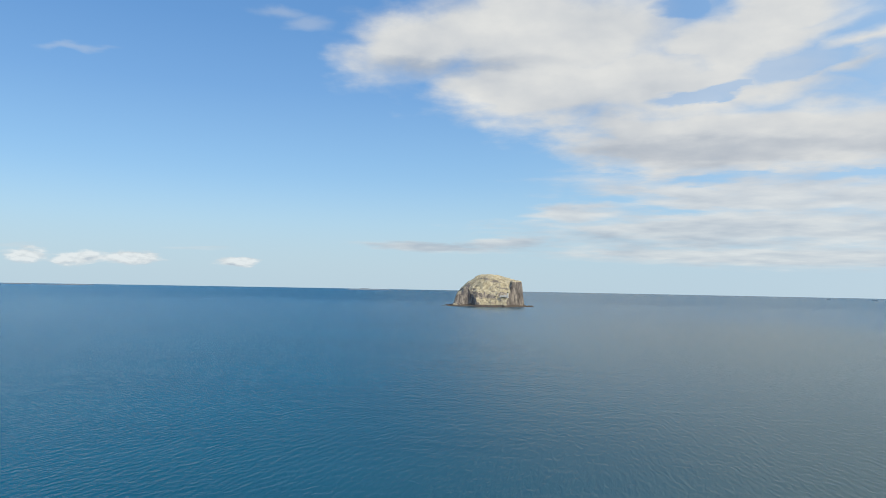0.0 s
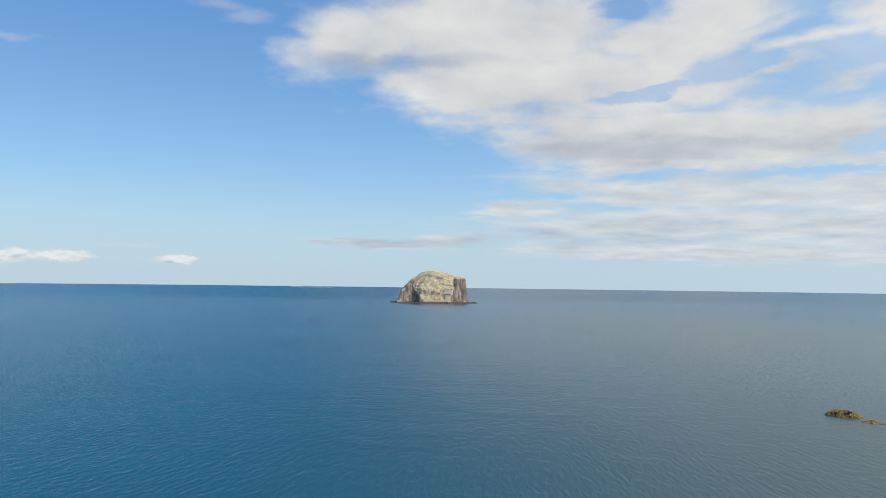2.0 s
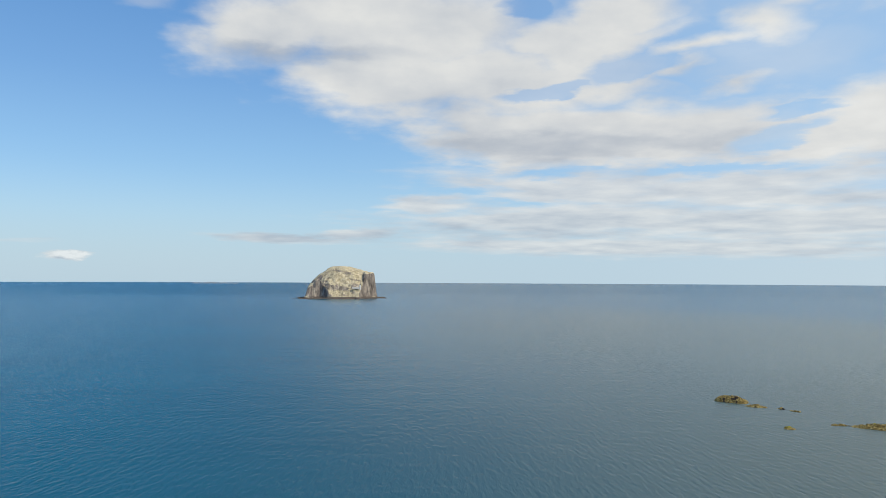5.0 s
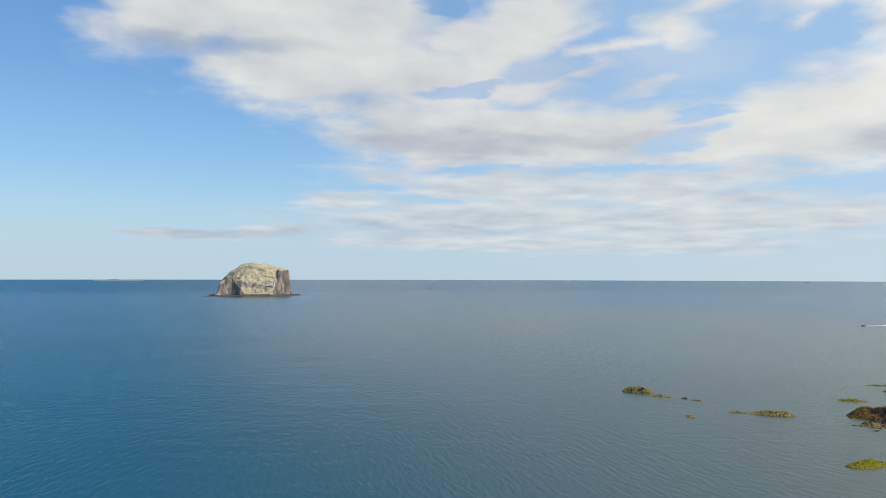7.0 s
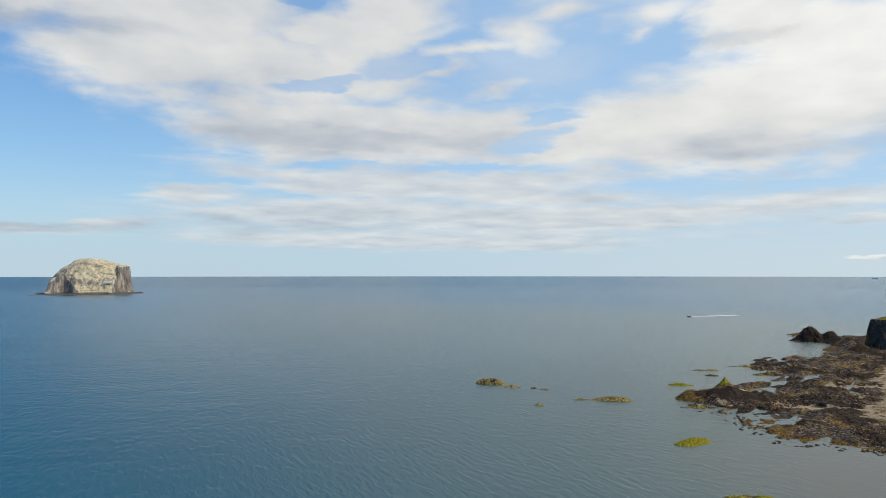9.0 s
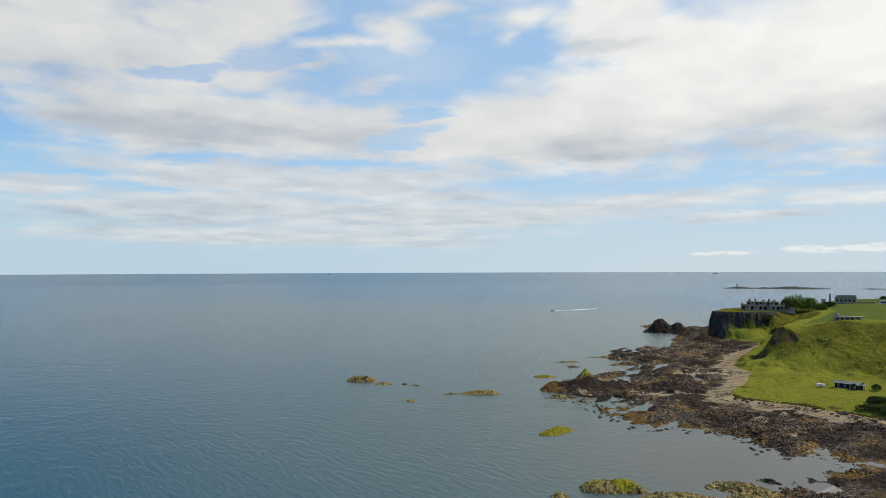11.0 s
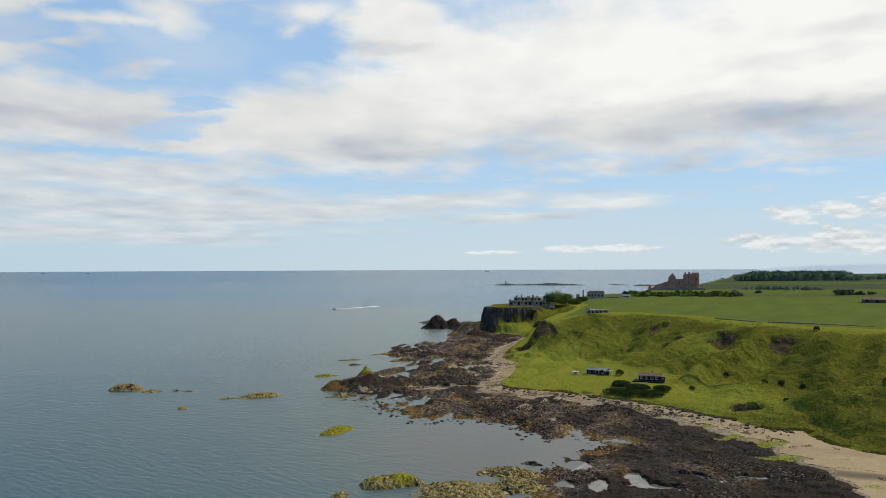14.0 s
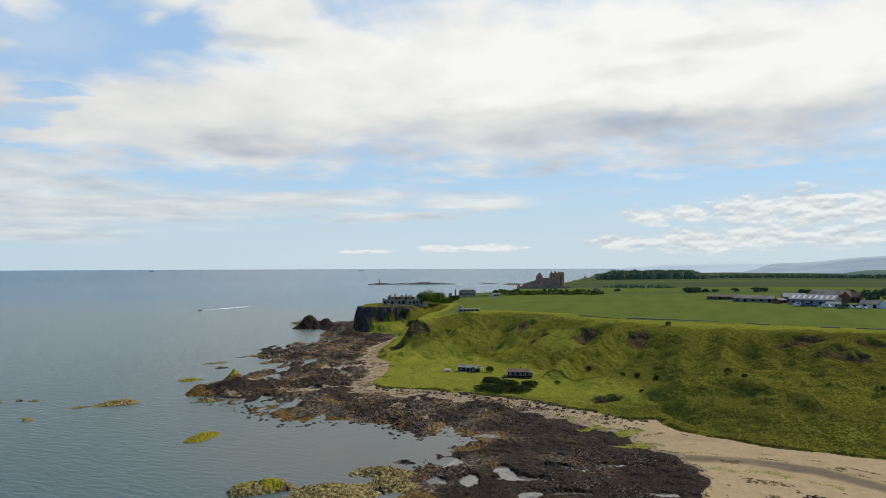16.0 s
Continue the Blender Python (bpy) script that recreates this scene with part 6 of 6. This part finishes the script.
def far_land(name, b0, b1, near, far, foot_el, ridge_pts, seed, material, label):
    """Rising ground on the far horizon: its ridge by bearing and elevation in degrees."""
    n_ = 150
    hb = np.linspace(b0, b1, n_)
    wave = fbm(hb * 3.0 + seed * 31, hb * 0 + seed, 9, 5, 0.6)
    ridge = np.interp(hb, [p[0] for p in ridge_pts], [p[1] for p in ridge_pts]) + 0.035 * wave
    rows = []
    for k_, u_ in enumerate((0.0, 0.12, 0.3, 0.5, 0.7, 0.86, 1.0)):
        d_ = near + (far - near) * u_
        fold = fbm(hb * 4.0, hb * 0 + 7.0 * k_ + seed, 9, 4, 0.6) * 0.05 * math.sin(math.pi * u_)
        rows.append([(*spot_at(b_, d_), 61.5 + d_ * math.tan(radians(foot_el + (e_ - foot_el) * u_ ** 0.8 + f_))) for b_, e_, f_ in zip(hb, ridge, fold)])
    rows.append([(*spot_at(b_, far + 40), 10.0) for b_ in hb])
    f = [(k_ * n_ + i, k_ * n_ + i + 1, (k_ + 1) * n_ + i + 1, (k_ + 1) * n_ + i) for k_ in range(len(rows) - 1) for i in range(n_ - 1)]
    tagged(new(name, mesh_of(name, np.concatenate(rows), f, material)), label, "hills", kind="structure")


# distance haze mixed into the colours of the plain and the woodland
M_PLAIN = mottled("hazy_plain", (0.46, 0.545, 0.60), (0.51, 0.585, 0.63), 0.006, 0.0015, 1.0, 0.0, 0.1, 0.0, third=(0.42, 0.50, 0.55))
M_WOODED = mottled("hazy_woodland", (0.10, 0.145, 0.125), (0.15, 0.195, 0.165), 0.012, 0.003, 1.0, 0.0, 0.1, 0.0)
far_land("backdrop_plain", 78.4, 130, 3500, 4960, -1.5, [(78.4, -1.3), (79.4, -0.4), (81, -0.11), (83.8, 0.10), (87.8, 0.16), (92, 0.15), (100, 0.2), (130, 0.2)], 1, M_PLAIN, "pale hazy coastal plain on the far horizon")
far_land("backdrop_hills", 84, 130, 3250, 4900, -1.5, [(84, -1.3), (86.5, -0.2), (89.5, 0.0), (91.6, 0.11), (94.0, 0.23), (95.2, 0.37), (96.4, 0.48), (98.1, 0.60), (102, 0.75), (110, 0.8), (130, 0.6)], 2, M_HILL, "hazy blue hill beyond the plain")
far_land("backdrop_woods", 94.2, 130, 2900, 3200, -1.7, [(94.2, -1.4), (95.2, -0.7), (95.8, -0.55), (96.8, -0.42), (98.5, -0.36), (130, -0.36)], 3, M_WOODED, "hazy dark woodland below the hill")


def low_isle(name, b0, b1, dist, tall, base, seed, material, label):
    """A low island with an uneven back."""
    n = 60
    bs = np.linspace(b0, b1, n)
    xs_ = np.linspace(0, 1, n)
    r = fbm(xs_ * 60 + seed * 13, xs_ * 0 + seed, 9, 4)
    h = tall * np.sin(np.pi * xs_) ** 0.35 * np.clip(0.55 + 0.5 * r, 0.12, 1.2)
    w = dist * 0.012
    rows = [(-w, -1.0, 0), (-w * 0.5, 0.0, 0.5), (-w * 0.2, 0.0, 0.95), (w * 0.3, 0.0, 1.0), (w, -1.0, 0)]
    v = np.concatenate([[(*spot_at(b_, dist + o), base + d + k * hh) for b_, hh in zip(bs, h)] for o, d, k in rows])
    f = [(j * n + i, j * n + i + 1, (j + 1) * n + i + 1, (j + 1) * n + i) for j in range(len(rows) - 1) for i in range(n - 1)]
    return tagged(new(name, mesh_of(name, v, f, material)), label, "island")


M_REEF = mottled("far_reef", (0.045, 0.045, 0.042), (0.10, 0.10, 0.085), 0.05, 0.01, 0.9, 0.3, 2.0, third=(0.055, 0.07, 0.04))
low_isle("reef", 60.2, 67.35, 2340, 7.5, 0, 2, M_REEF, "long low dark reef off the headland")
low_isle("reef", 69.0, 70.6, 2380, 3.0, 0, 3, M_REEF, "small dark reef awash off the headland")
low_isle("reef", 71.0, 73.4, 2300, 6.0, 0, 4, M_REEF, "low dark reef running out below the castle")
low_isle("sand_spit", 71.6, 74.2, 2150, 5.0, 0, 5, M_SAND, "pale sand spit beyond the castle")
bx, by = spot_at(61.15, 2338)
bc = thing("beacon", (bx, by, 1.5), 0, "slim stone beacon tower on the reef", "beacon")
part("shaft", tube(2.0, 1.5, -1, 12, 0, 0, 10), M_CONCRETE, bc)
part("cage", tube(1.1, 0.7, 12, 15, 0, 0, 8), M_DARK, bc)
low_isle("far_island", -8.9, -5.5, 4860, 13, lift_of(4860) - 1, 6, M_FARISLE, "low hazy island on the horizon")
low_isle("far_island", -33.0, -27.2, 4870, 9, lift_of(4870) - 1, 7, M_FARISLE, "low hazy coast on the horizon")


def ship(bearing, d, long, label):
    x, y = spot_at(bearing, d)
    ob = thing("ship", (x, y, lift_of(d) - 0.5), -bearing, label, "ship", "ships on the horizon")
    h = long / 2
    # ships take the haze-tinted colour of the hill
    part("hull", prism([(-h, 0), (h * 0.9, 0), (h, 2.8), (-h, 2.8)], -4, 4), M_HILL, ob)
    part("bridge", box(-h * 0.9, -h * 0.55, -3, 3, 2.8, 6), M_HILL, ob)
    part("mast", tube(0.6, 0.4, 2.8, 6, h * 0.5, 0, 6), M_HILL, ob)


for b_ in (29.8, 44.1, 59.7, 27.0):
    ship(b_, 4700, 30 if b_ != 27.0 else 22, "hazy cargo ship at anchor on the horizon")


def motor_boat(place, turn, long, label):
    ob = thing("motor_boat", (*place, lift_of(math.hypot(*place))), turn, label, "boat")
    h = long / 2
    hull = bmesh.new()
    ring = [(-h, -1.1), (h * 0.45, -1.15), (h, 0), (h * 0.45, 1.15), (-h, 1.1)]
    lo, hi = [hull.verts.new((a_ * 0.92, c_ * 0.75, -0.3)) for a_, c_ in ring], [hull.verts.new((a_, c_, 0.95)) for a_, c_ in ring]
    hull.faces.new(lo[::-1]), hull.faces.new(hi)
    for i in range(5):
        hull.faces.new((lo[i], lo[(i + 1) % 5], hi[(i + 1) % 5], hi[i]))
    part("hull", hull, M_BLUE, ob)
    part("cabin", box(-h * 0.3, h * 0.35, -0.8, 0.8, 0.96, 2.0, bevel=0.15), M_WHITE, ob)
    part("windscreen", box(h * 0.3, h * 0.38, -0.7, 0.7, 1.3, 1.85), M_PANE, ob)
    part("engine", box(-h - 0.5, -h, -0.3, 0.3, 0.1, 1.2, bevel=0.06), M_DARK, ob)


def wake(place, turn, long, wide):
    n = 50
    u = np.linspace(0, 1, n)
    half = wide * (0.3 + 0.7 * u) * (1 - 0.55 * u) * (1 + 0.4 * fbm(u * 60, u * 0, 8, 3))
    v = np.concatenate([np.stack([-u * long, half, 0 * u + 0.06], 1), np.stack([-u * long, half * 0, 0 * u + 0.22 * (1 - u) + 0.07], 1), np.stack([-u * long, -half, 0 * u + 0.06], 1)])
    f = [(j * n + i, (j + 1) * n + i, (j + 1) * n + i + 1, j * n + i + 1) for j in range(2) for i in range(n - 1)]
    ob = tagged(new("wake", mesh_of("wake", v, f, M_FOAM)), "white foam wake trailing behind the motor boat", "wake", kind="stuff")
    ob.matrix_world = pose(*place, lift_of(math.hypot(*place)), 0, 0, turn)


motor_boat((776, 712), 178, 6.5, "small dark motor boat with a white cabin under way")
wake((780, 711.8), 178, 92, 8.0)
motor_boat((-1727, 3136), 160, 8.0, "small white boat far off in the open sea")
wake((-1723, 3135), 160, 30, 3.0)
